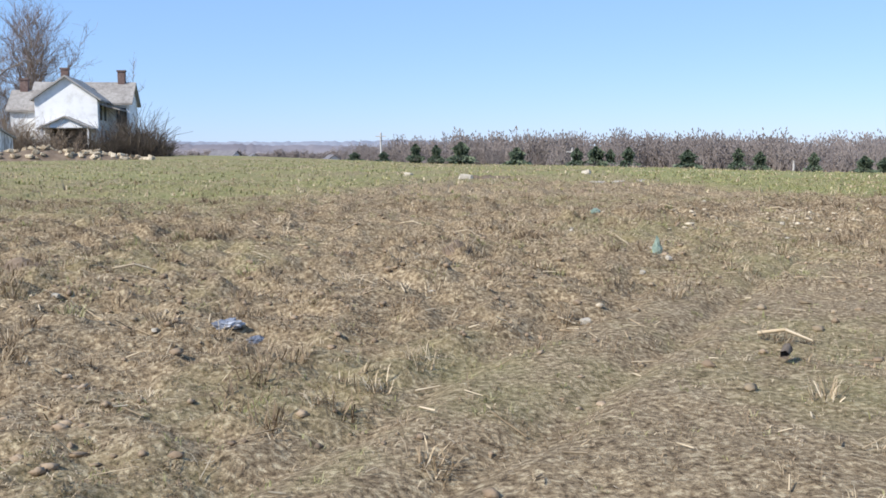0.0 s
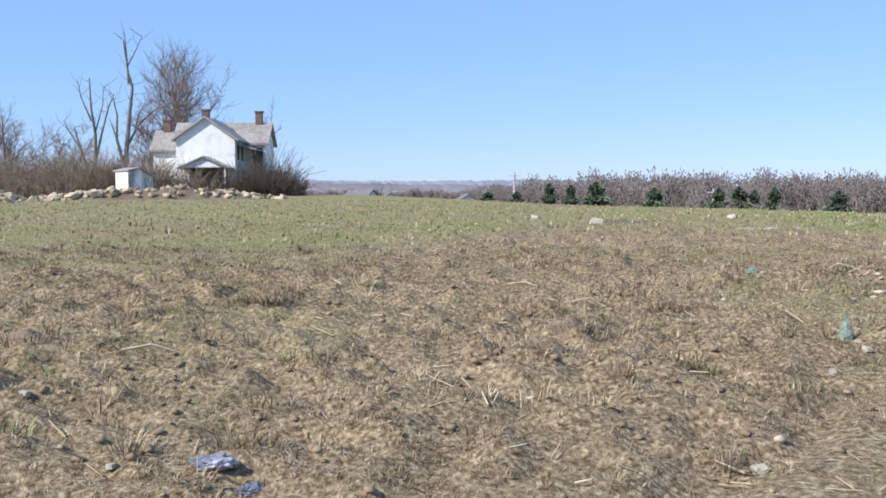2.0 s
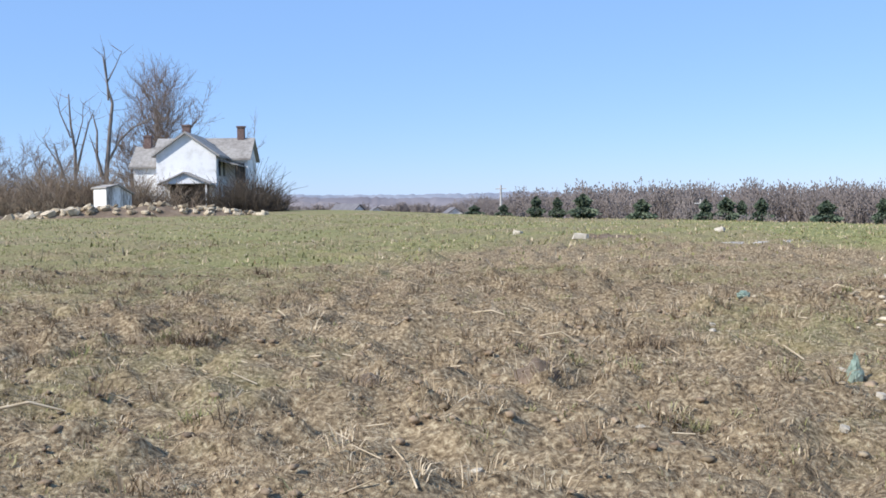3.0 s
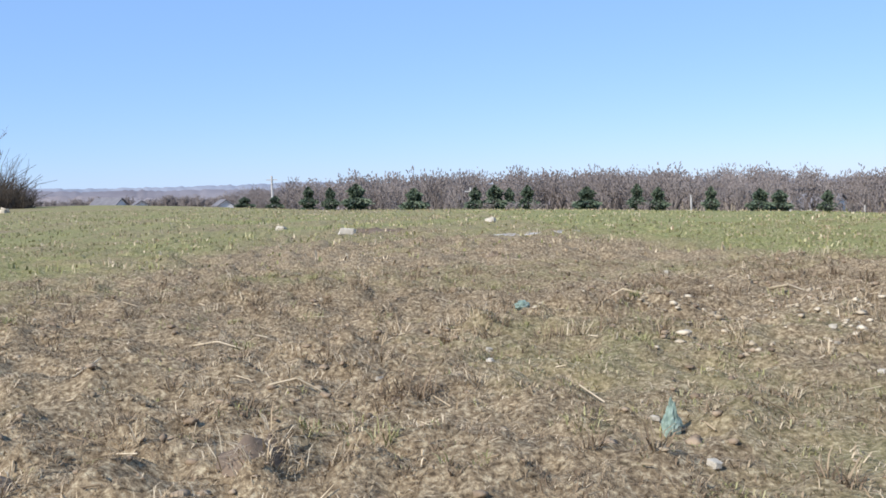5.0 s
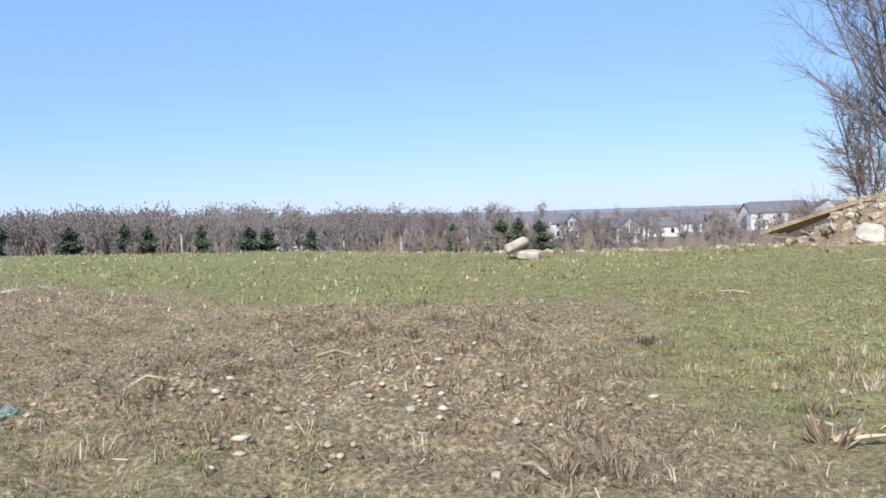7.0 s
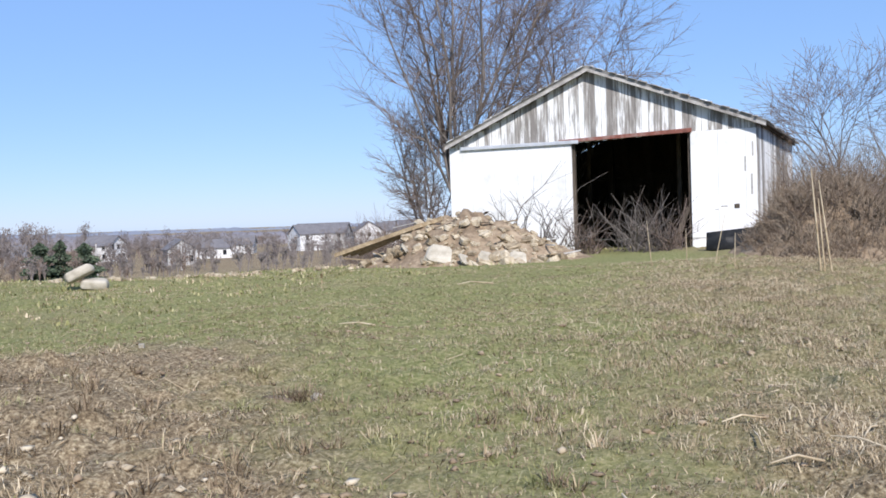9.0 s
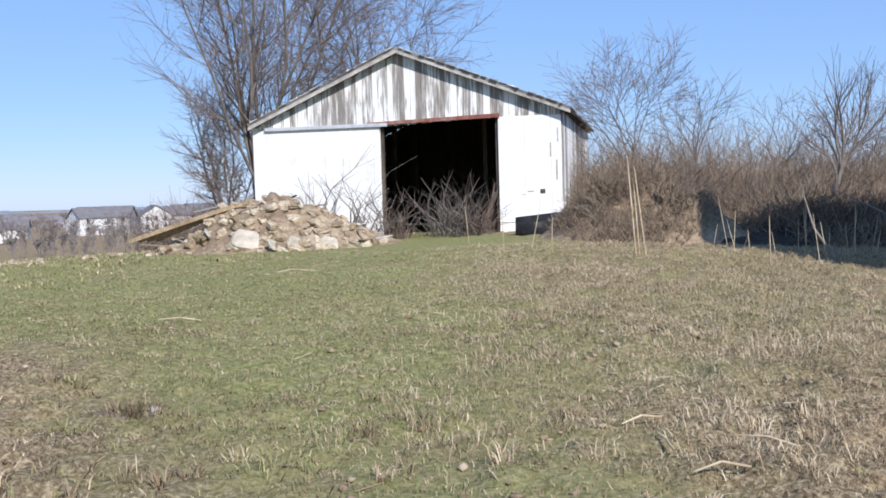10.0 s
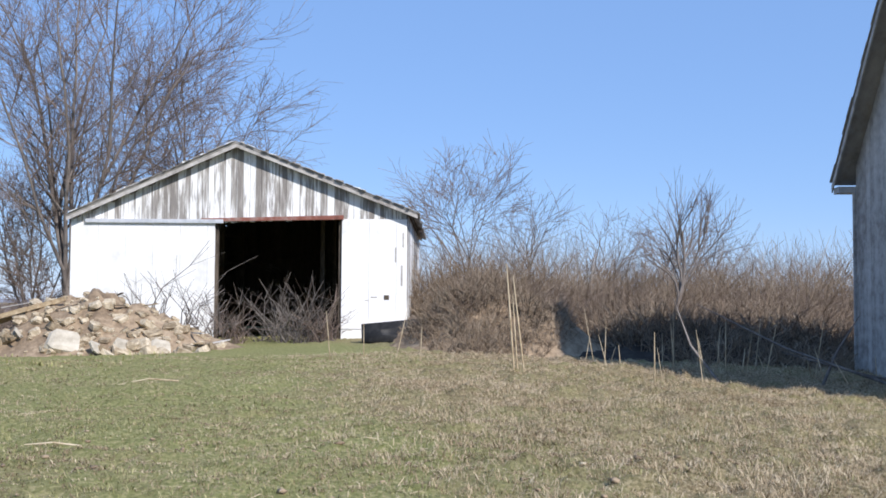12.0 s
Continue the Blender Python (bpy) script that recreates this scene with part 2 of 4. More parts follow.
def ground_material():
    m = bpy.data.materials.new("field soil and grass")
    m.use_nodes = True
    n, l = m.node_tree.nodes, m.node_tree.links
    b = n["Principled BSDF"]
    b.inputs["Roughness"].default_value = 0.95
    b.inputs["Specular IOR Level"].default_value = 0.1
    tc = n.new("ShaderNodeTexCoord")
    def nz(s, d=8):
        t = n.new("ShaderNodeTexNoise")
        t.inputs["Scale"].default_value, t.inputs["Detail"].default_value, t.inputs["Roughness"].default_value = s, d, .68
        l.new(tc.outputs["Object"], t.inputs[0])
        return t
    def ramp(src, cols, lo=.33, hi=.67):
        r = n.new("ShaderNodeValToRGB")
        e = r.color_ramp.elements
        while len(e) < len(cols):
            e.new(.5)
        for i, c in enumerate(cols):
            e[i].position, e[i].color = lo + (hi - lo) * i / (len(cols) - 1), (*c, 1)
        l.new(src, r.inputs[0])
        return r
    # Lowest brown stop is set darker to paint small shadows among the clods.
    brown = ramp(nz(26, 9).outputs[0], [(.075, .053, .031), (.19, .139, .083), (.305, .235, .142), (.49, .405, .26)], .36, .64)
    grass = ramp(nz(18, 9).outputs[0], [(.125, .138, .046), (.215, .217, .084), (.39, .345, .175)])
    a = n.new("ShaderNodeAttribute")
    a.attribute_name = "green"
    jit = n.new("ShaderNodeMath")
    jit.operation = "MULTIPLY_ADD"
    jit.inputs[1].default_value, = 0.9,
    j0 = n.new("ShaderNodeMath")
    j0.operation = "SUBTRACT"
    j0.inputs[1].default_value = .5
    l.new(nz(1.6).outputs[0], j0.inputs[0]), l.new(j0.outputs[0], jit.inputs[0]), l.new(a.outputs["Fac"], jit.inputs[2])
    mr = n.new("ShaderNodeMapRange")
    mr.inputs[1].default_value, mr.inputs[2].default_value = .1, .8
    l.new(jit.outputs[0], mr.inputs[0])
    mx = n.new("ShaderNodeMixRGB")
    l.new(mr.outputs[0], mx.inputs[0]), l.new(brown.outputs[0], mx.inputs[1]), l.new(grass.outputs[0], mx.inputs[2])
    l.new(mx.outputs[0], b.inputs["Base Color"])
    bp = n.new("ShaderNodeBump")
    bp.inputs["Strength"].default_value, bp.inputs["Distance"].default_value = .8, .03
    l.new(nz(34, 5).outputs[0], bp.inputs["Height"]), l.new(bp.outputs[0], b.inputs["Normal"])
    return m
ground_me.materials.append(ground_material())

# ---------- plants ----------
def tube_cloud(segs, sides=3):
    """Vertices and quads of many tapered tubes; segs: rows of (p0, p1, r0, r1)."""
    p0, p1 = np.array([s[0] for s in segs], float), np.array([s[1] for s in segs], float)
    r0, r1 = np.array([s[2] for s in segs], float), np.array([s[3] for s in segs], float)
    d = p1 - p0
    d /= np.linalg.norm(d, axis=1, keepdims=True) + 1e-9
    ref = np.where(np.abs(d[:, 2:3]) > .9, np.array([[1., 0, 0]]), np.array([[0, 0, 1.]]))
    u = np.cross(d, ref)
    u /= np.linalg.norm(u, axis=1, keepdims=True) + 1e-9
    w = np.cross(d, u)
    ang = 2 * math.pi * np.arange(sides) / sides
    ring = u[:, None] * np.cos(ang)[None, :, None] + w[:, None] * np.sin(ang)[None, :, None]
    v = np.concatenate([p0[:, None] + ring * r0[:, None, None], p1[:, None] + ring * r1[:, None, None]], 1)
    k = np.arange(sides)
    f = np.stack([k, (k + 1) % sides, sides + (k + 1) % sides, sides + k], -1)
    f = (f[None] + (np.arange(len(segs)) * 2 * sides)[:, None, None]).reshape(-1, 4)
    return v.reshape(-1, 3), f

def grow(rng, height, radius, levels=5, lean=(0, 0), spread=.55, fork=3, up=.25, trunk=.28, shrink=.72, low=2):
    """Bare tree: returns segments of the limbs and of the twigs."""
    limbs, twigs = [], []
    def limb(p, d, length, r, lev):
        steps = 4 if lev < 3 else 3
        kids = []
        for i in range(steps):
            d = (d + Vector((rng.gauss(0, .13), rng.gauss(0, .13), rng.gauss(0, .07) + up * (.12 if lev < 2 else .03)))).normalized()
            q = p + d * (length / steps)
            r2 = r * (1 - .42 / steps)
            (limbs if lev < 3 else twigs).append((tuple(p), tuple(q), r, r2))
            p, r = q, r2
            if lev < levels and i >= (1 if lev else low):
                kids += [(p.copy(), d.copy(), r)]
        if lev >= levels:
            return
        kids.append((p.copy(), d.copy(), r))
        for (kp, kd, kr) in kids:
            for _ in range(fork if (lev == 0 and kp == p) else 3 if (lev == 0 and low < 2) else (1 if rng.random() < (.45 if lev < 2 else .7) else 2)):
                side = Vector((rng.gauss(0, 1), rng.gauss(0, 1), rng.gauss(0, .35)))
                side = (side - kd * side.dot(kd)).normalized()
                nd = (kd + side * rng.uniform(spread * .5, spread * 1.3) + Vector((0, 0, up if lev < 1 else up * .3))).normalized()
                limb(kp, nd, length * rng.uniform(shrink - .14, shrink + .1), kr * rng.uniform(.5, .72), lev + 1)
    limb(Vector((0, 0, -.1)), Vector((lean[0], lean[1], 1)).normalized(), height * trunk, radius, 0)
    return limbs, twigs

def bare_tree(name, label, x, y, height, radius, seed, levels=5, z=None, spin=0, thin=.008, **kw):
    limbs, twigs = grow(random.Random(seed), height, radius, levels, **kw)
    top = max(max(s[1][2] for s in limbs), max([s[1][2] for s in twigs] or [0]))
    t = thing(name, label, "tree", pose(x, y, at_ground(x, y) if z is None else z, 0, 0, spin))
    k = height / top
    scl = lambda ss, thin=0: [(np.array(a) * k, np.array(b) * k, max(r0, thin), max(r1, thin * .7)) for a, b, r0, r1 in ss]
    v, f = tube_cloud(scl(limbs), 6)
    part_mesh("trunk", mesh_of("trunk", v, f, [BARK], True), t)
    if twigs:
        v, f = tube_cloud(scl(twigs, thin), 3)
        part_mesh("crown", mesh_of("crown", v, f, [TWIG]), t, "bare fine twigs of the crown")
    return t

def fan_tree(name, label, x, y, height, width, stems, seed, branches=11, twigs=5, thin=.009, radius=.16, drift=(0, 0), droop=0.0):
    """Bare tree whose stems part near the ground and fan upwards, with fine ascending twigs."""
    rng = random.Random(seed)
    limbs, fine = [], []
    def run(p, d, length, r, r_end, n, out, rise, wob):
        pts = []
        for i in range(n):
            d = (d + Vector((rng.gauss(0, wob), rng.gauss(0, wob), rng.gauss(0, wob * .6) + rise))).normalized()
            q = p + d * (length / n)
            ra, rb_ = r + (r_end - r) * i / n, r + (r_end - r) * (i + 1) / n
            out.append((tuple(p), tuple(q), ra, rb_))
            pts.append((q.copy(), d.copy(), rb_))
            p = q
        return pts
    base = run(Vector((0, 0, -.2)), Vector((drift[0] * .03, drift[1] * .03, 1)), height * .16, radius * 1.5, radius * 1.2, 3, limbs, 0, .04)
    for k in range(stems):
        a = 6.283 * (k + rng.uniform(-.3, .3)) / stems
        reach = width * (.25 + .75 * rng.random() ** .7) if k else 0
        L = height * rng.uniform(.68, .9) * (1 - .22 * reach / width)
        slant = Vector((reach * math.cos(a) + drift[0], reach * math.sin(a) + drift[1], L * .8)).normalized()
        p, d, r = base[rng.randrange(1, 3)]
        stem = run(p, slant, L, radius * rng.uniform(.5, .8), .02, 9, limbs, .02, .09)
        for (p1, d1, r1) in stem[1:]:
            for _ in range(max(1, round(branches / 8 + rng.uniform(-.4, .6)))):
                side = Vector((rng.gauss(0, 1), rng.gauss(0, 1), rng.gauss(0, .3)))
                side = (side - d1 * side.dot(d1)).normalized()
                bl = height * rng.uniform(.12, .26)
                br = run(p1, (d1 * .8 + side * rng.uniform(.5, .95)).normalized(), bl, max(r1 * .5, .014), thin, 5, limbs if r1 > .06 else fine, .05 - droop * .5, .13)
                for (p2, d2, r2) in br:
                    for _ in range(rng.randint(max(1, twigs // 3), max(1, twigs // 2 + 1))):
                        sd = (d2 + Vector((rng.gauss(0, .55), rng.gauss(0, .55), rng.gauss(.15 - droop, .35)))).normalized()
                        tw = run(p2, sd, bl * rng.uniform(.25, .6), thin * 1.1, thin * .6, 3, fine, .04 - droop, .16)
                        if twigs > 4:
                            for (p3, d3, r3) in tw:
                                e = (d3 + Vector((rng.gauss(0, .6), rng.gauss(0, .6), rng.gauss(.1 - droop, .35)))).normalized()
                                fine.append((tuple(p3), tuple(p3 + e * bl * rng.uniform(.1, .28)), thin * .8, thin * .5))
    t = thing(name, label, "tree", pose(x, y, at_ground(x, y), 0, 0, 0))
    v, f = tube_cloud(limbs, 6)
    part_mesh("trunk", mesh_of("trunk", v, f, [BARK], True), t)
    v, f = tube_cloud(fine, 3)
    part_mesh("crown", mesh_of("crown", v, f, [TWIG]), t, "bare fine twigs of the crown")
    return t

def snag(label, x, y, limbs, seed):
    """Dead tree: each limb is (start height, points across and up, radius); few twigs are left."""
    rng = random.Random(seed)
    t = thing("tree", label, "tree", pose(x, y, at_ground(x, y), 0, 0, 24))
    segs, fine = [], []
    for pts, r in limbs:
        for i in range(len(pts) - 1):
            (a0, b0), (a1, b1) = pts[i], pts[i + 1]
            w0, w1 = .72 * r * (1 - .75 * i / (len(pts) - 1)), .72 * r * (1 - .75 * (i + 1) / (len(pts) - 1))
            segs.append(((a0, .2 * math.sin(a0), b0), (a1, .2 * math.sin(a1), b1), w0, w1))
            for _ in range(4 if i else 0):
                f = rng.random()
                p = Vector((a0 + (a1 - a0) * f, .2 * math.sin(a0), b0 + (b1 - b0) * f))
                d = Vector((rng.gauss(0, .7), rng.gauss(0, .7), rng.uniform(.2, 1))).normalized()
                q = p + d * rng.uniform(.4, 1.6)
                fine.append((tuple(p), tuple(q), .03, .018))
                fine.append((tuple(q), tuple(q + (d + Vector((rng.gauss(0, .4), 0, .3))) * rng.uniform(.3, .9)), .018, .01))
    v, f = tube_cloud(segs, 7)
    part_mesh("trunk", mesh_of("trunk", v, f, [BARK], True), t)
    v, f = tube_cloud(fine, 4)
    tagged(part_mesh("twigs", mesh_of("twigs", v, f, [TWIG]), t, "few broken twigs"), kind="stuff")
    return t

def thicket(name, label, spots, seed, mat, height, count, thick=.012, zfun=at_ground, category="brush"):
    """Dense dry stems over spots (x, y, radius, factor)."""
    rng = random.Random(seed)
    segs = []
    tot = sum(s[2] ** 2 for s in spots)
    for (sx, sy, sr, sk) in spots:
        for _ in range(int(count * sr * sr / tot)):
            a, q = rng.uniform(0, 6.283), sr * math.sqrt(rng.random())
            p = Vector((sx + q * math.cos(a), sy + q * math.sin(a), 0))
            p.z = zfun(p.x, p.y) - .05
            d = Vector((rng.gauss(0, .45), rng.gauss(0, .45), 1)).normalized()
            ln = height * sk * rng.uniform(.35, 1.1) * (1.05 - .5 * (q / sr) ** 2)
            r = thick * rng.uniform(.6, 1.4)
            for i in range(3):
                d = (d + Vector((rng.gauss(0, .32), rng.gauss(0, .32), rng.gauss(0, .12) - .06 * i))).normalized()
                e = p + d * ln / 3
                segs.append((tuple(p), tuple(e), r, r * .75))
                for _ in range(rng.choice((1, 2, 3)) if i else 1):
                    sd = (d + Vector((rng.gauss(0, .7), rng.gauss(0, .7), rng.gauss(.1, .4)))).normalized()
                    segs.append((tuple(p), tuple(p + sd * ln * rng.uniform(.15, .4)), r * .6, r * .35))
                p, r = e, r * .75
    v, f = tube_cloud(segs, 3)
    return tagged(new(name, mesh_of(name, v, f, [mat])), label, category, kind="stuff")

# ---------- white barn with the open doorway ----------
BARN = pose(35.35, 26.08, 0.40, 0, 0, -87)
W, EAVE, EAVE_R, RIDGE, RX, DEPTH = 11.3, 3.98, 4.24, 6.45, 5.58, 15.0
DX0, DX1, DH, DH_R = 4.84, 9.11, 3.8, 3.95
barn = thing("barn", "weathered white barn with peeling gable boards and an open dark doorway", "barn", BARN)
def wall_sheets(x0, x1, name, DH):
    holder = part(name, box(x0, x1, .03, .10, -.2, DH), WHITE, barn, "white sheet wall beside the doorway")
    x = x0
    while x < x1 - .05:
        e = min(x + .92, x1)
        part("panel", box(x + .004, e - .004, 0, .03, .05 if x < 9 else .25 + .12 * (x - 9), DH), WHITE, holder, bevel=.004)
        x = e
    return holder
wall_sheets(0, DX0, "left_wall", DH)
wall_sheets(DX1, W, "right_wall", DH_R)
roofz = lambda x: float(np.interp(x, [-1, 0, RX, W, W + 1], [EAVE - (RIDGE - EAVE) / RX, EAVE, RIDGE, EAVE_R, EAVE_R - (RIDGE - EAVE_R) / (W - RX)]))
head = lambda x: float(np.interp(x, [DX0, DX1], [DH, DH_R]))
gable = part("gable", prism([(0, DH), (DX0, DH), (DX1, DH_R), (W, DH_R), (W, EAVE_R - .12), (RX, RIDGE - .12), (0, EAVE - .12)], .05, .10), DARKWOOD, barn)
x = 0.0
rb = random.Random(4)
while x < W - .02:
    e = min(x + rb.uniform(.17, .25), W)
    if x < RX < e:
        e = RX
    part("board", prism([(x + .006, head(x) + rb.uniform(-.03, .02)), (e - .006, head(e) + rb.uniform(-.03, .02)), (e - .006, roofz(e) - .08), (x + .006, roofz(x) - .08)], .012 + rb.uniform(0, .012), .045), PEELING, gable)
    x = e
for sx, nm in ((0.0, "side_wall"), (W - .1, "side_wall")):
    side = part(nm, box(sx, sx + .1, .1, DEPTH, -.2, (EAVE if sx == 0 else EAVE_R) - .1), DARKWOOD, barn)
    y = .1
    while y < DEPTH:
        o = sx - .03 if sx == 0 else sx + .1
        part("board", box(o, o + .028, y + .005, min(y + .3, DEPTH) - .005, rb.uniform(-.1, .1), (EAVE if sx == 0 else EAVE_R) - .12), PEELING, side)
        y += .3
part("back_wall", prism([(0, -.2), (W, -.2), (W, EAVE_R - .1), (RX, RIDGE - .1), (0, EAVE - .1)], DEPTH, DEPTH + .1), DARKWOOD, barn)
for s, xe in ((-1, -.06), (1, W + .36)):
    ze = roofz(xe)
    slope = part("roof", prism([(RX, RIDGE), (xe, ze), (xe, ze + .05), (RX, RIDGE + .05)], -.32, DEPTH + .3), ROOFING, barn, "weathered grey roof slope with a ragged edge")
    for i in range(38):
        y = -.34 + i * .4
        j = rb.uniform(-.03, .07)
        part("sheet", prism([(RX + s * .02, RIDGE + .052), (xe + s * j, ze + .052 - abs(j) * .4), (xe + s * j, ze + .075 - abs(j) * .4), (RX + s * .02, RIDGE + .075)], y + rb.uniform(-.02, .0), y + .385), ROOFING, slope)
    # torn bits of roofing along the verge
    for i in range(26):
        f = (i + rb.random()) / 26
        xa = RX + (xe - RX) * f
        xb = xa + s * rb.uniform(.08, .3)
        if abs(xb - RX) > abs(xe - RX):
            continue
        part("shingle", prism([(xa, roofz(xa) + .08), (xb, roofz(xb) + .08), (xb, roofz(xb) + .10 + rb.uniform(0, .04)), (xa, roofz(xa) + .095)], -.34 - rb.uniform(.02, .09), -.2), rb.choice((ROOFING, TRIM, PEELING)), slope)
    part("rake_board", prism([(RX, RIDGE - .14), (xe, ze - .14), (xe, ze - .005), (RX, RIDGE - .005)], -.30, -.262), TRIM, barn, "grey weathered rake board")
    for i in range(9):
        xa = RX + (xe - RX) * (i + .4) / 9
        xb = xa + s * .2
        part("purlin", prism([(xa, roofz(xa) - .13), (xb, roofz(xb) - .13), (xb, roofz(xb) - .012), (xa, roofz(xa) - .012)], -.25, DEPTH), DARKWOOD, barn)
part("door_rail", box(.5, DX0 + .3, -.10, -.01, DH - .03, DH + .10), RAIL, barn, "pale metal sliding door rail", .008)
part("lintel", prism([(DX0 - .45, DH + .02), (DX1 + .06, DH_R - .02), (DX1 + .06, DH_R + .12), (DX0 - .45, DH + .13)], -.09, .12), RUST, barn, "rusty red lintel over the doorway")
for px in (DX0 - .02, DX1 - .1):
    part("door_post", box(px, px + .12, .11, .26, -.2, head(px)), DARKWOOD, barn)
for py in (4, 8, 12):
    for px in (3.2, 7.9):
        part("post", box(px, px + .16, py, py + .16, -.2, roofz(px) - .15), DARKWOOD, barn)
part("brace", prism([(8.35, -.05), (8.55, -.05), (9.07, 1.3), (8.96, 1.35)], -.03, .02), DARKWOOD, barn, "loose leaning plank")
part("vent_plate", box(10.55, 10.72, -.02, -.001, 1.25, 1.4), DARKWOOD, barn, "small dark plate", .004)
for bx, bz, bw, bh in ((10.1, 1.3, .22, .05), (10.9, 2.5, .05, .5), (11.1, 1.7, .07, .7), (9.9, 1.2, .12, .04), (11.15, 3.0, .06, .5)):
    part("bare_patch", box(bx, bx + bw, -.006, -.001, bz, bz + bh), TRIM, barn, "grey patch where the paint has flaked off", .002)

# ---------- tall barn in shade ----------
TALL = pose(26.9, 3.3, .3, 0, 0, 178)
BW, BD, BE, BR = 9.6, 14.0, 4.65, 9.6
big = thing("tall_barn", "tall pale barn with steep grey roof, gable greyed for shade", "barn", TALL)
outline = [(0, -.3), (BW, -.3), (BW, BE), (BW / 2, BR), (0, BE)]
pitch = (BR - BE) / (BW / 2)
gable_wall = part("gable_wall", prism(outline, .03, .12), PEELING, big)
x = 0.0
while x < BW - .01:
    e = min(x + .24, BW)
    top = lambda q: BR - .05 - abs(q - BW / 2) * pitch
    # Grey boards, darker than the white side walls, paint the gable's shade.
    part("board", prism([(x + .004, -.25 + rb.uniform(0, .12)), (e - .004, -.25 + rb.uniform(0, .12)), (e - .004, top(e)), (x + .004, top(x))], rb.uniform(0, .008), .028), TRIM, gable_wall)
    x = e
for a, b in ((0, .1), (BW - .1, BW)):
    part("side_wall", box(a, b, .12, BD, -.3, BE - .05), WHITE, big)
part("back_wall", prism(outline, BD, BD + .1), WHITE, big)
for s in (-1, 1):
    xe, ze = BW / 2 + s * (BW / 2 + .42), BE - .42 * pitch
    slope = part("roof", prism([(BW / 2, BR + .02), (xe, ze + .02), (xe, ze + .14), (BW / 2, BR + .14)], -.4, BD + .3), ROOFING, big, "grey roof slope")
    for i in range(16):
        f0, f1 = i / 16, (i + 1.12) / 16
        xa, xb = BW / 2 + s * (BW / 2 + .42) * f0, BW / 2 + s * (BW / 2 + .45) * min(f1, 1.02)
        za, zb = BR + .15 - abs(xa - BW / 2) * pitch, BR + .165 - abs(xb - BW / 2) * pitch
        part("shingle_row", prism([(xa, za), (xb, zb), (xb, zb + .03), (xa, za + .015)], -.43 - rb.uniform(0, .03), BD + .3), ROOFING, slope)
    part("rake_board", prism([(BW / 2, BR - .16), (xe, ze - .16), (xe, ze + .015), (BW / 2, BR + .015)], -.43, -.40), TRIM, big, "grey rake board")
    part("eave_box", box(min(xe, xe - s * .4), max(xe, xe - s * .4), -.38, BD, ze - .2, ze - .05), TRIM, big)
    xd = 0 - .06 if s < 0 else BW + .06
    part("downpipe", box(xd - .04, xd + .04, -.05, .03, -.2, ze - .2), TRIM, big, "grey corner downpipe", .01)

# ---------- old farmhouse ----------
HM = pose(-34.75, 88.9, 1.0, 0, 0, 8)
house = thing("farmhouse", "old white two-storey farmhouse with grey roofs and a small porch", "house", HM)
def gable_block(x0, x1, y0, y1, eave, ridge, along, name="wall", over=.35):
    """A walled block under a gable roof; along: the way its ridge runs."""
    if along == "y":
        c = (x0 + x1) / 2
        w = part(name, prism([(x0, -.3), (x1, -.3), (x1, eave), (c, ridge), (x0, eave)], y0, y1), WHITE, house)
        k = (ridge - eave) / (c - x0)
        for s in (-1, 1):
            xe = c + s * (c - x0 + over)
            part("roof", prism([(c, ridge + .02), (xe, eave - k * over + .02), (xe, eave - k * over + .2), (c, ridge + .2)], y0 - over, y1 + over), ROOFING, house)
    else:
        c = (y0 + y1) / 2
        w = part(name, prism([(y0, -.3), (y1, -.3), (y1, eave), (c, ridge), (y0, eave)], x0, x1, "x"), WHITE, house)
        k = (ridge - eave) / (c - y0)
        for s in (-1, 1):
            ye = c + s * (c - y0 + over)
            part("roof", prism([(c, ridge + .02), (ye, eave - k * over + .02), (ye, eave - k * over + .2), (c, ridge + .2)], x0 - over, x1 + over, "x"), ROOFING, house)
    return w
def window(x0, x1, z0, z1, y, sidex=None):
    if sidex is None:
        w = part("window", box(x0, x1, y - .05, y - .005, z0, z1), GLASS, house, "dark empty window")
        part("window_frame", box(x0 - .1, x1 + .1, y - .07, y - .052, z1, z1 + .12), TRIM, w)
        part("window_sill", box(x0 - .1, x1 + .1, y - .12, y - .052, z0 - .1, z0), TRIM, w)
    else:
        w = part("window", box(sidex + .005, sidex + .05, x0, x1, z0, z1), GLASS, house, "dark empty window")
        part("window_frame", box(sidex + .052, sidex + .07, x0 - .1, x1 + .1, z1, z1 + .12), TRIM, w)
gable_block(0, 5.4, 0, 7.0, 5.1, 7.0, "y")
gable_block(-1.4, 7.4, 5.2, 10.4, 5.0, 6.9, "x")
gable_block(-2.6, 0.2, 2.0, 6.5, 4.2, 5.9, "x", "left_wing")
for a, b in ((1.0, 1.9), (3.2, 4.1)):
    window(a, b, 3.2, 4.7, 0, 5.4), window(a, b, .7, 2.2, 0, 5.4)
window(6.2, 7.1, 3.0, 4.5, 5.2), window(6.2, 7.1, .7, 2.2, 5.2)
# side porch with dark posts
part("side_porch_roof", prism([(5.3, 4.6), (7.2, 4.1), (7.2, 4.22), (5.3, 4.75)], 1.0, 5.2), ROOFING, house)
for py in (1.1, 2.4, 3.7, 5.0):
    part("porch_post", box(7.0, 7.15, py, py + .15, -.3, 4.15), DARKWOOD, house)
part("porch_screen", box(6.9, 6.96, 1.1, 5.1, -.2, 1.2), DARKWOOD, house)
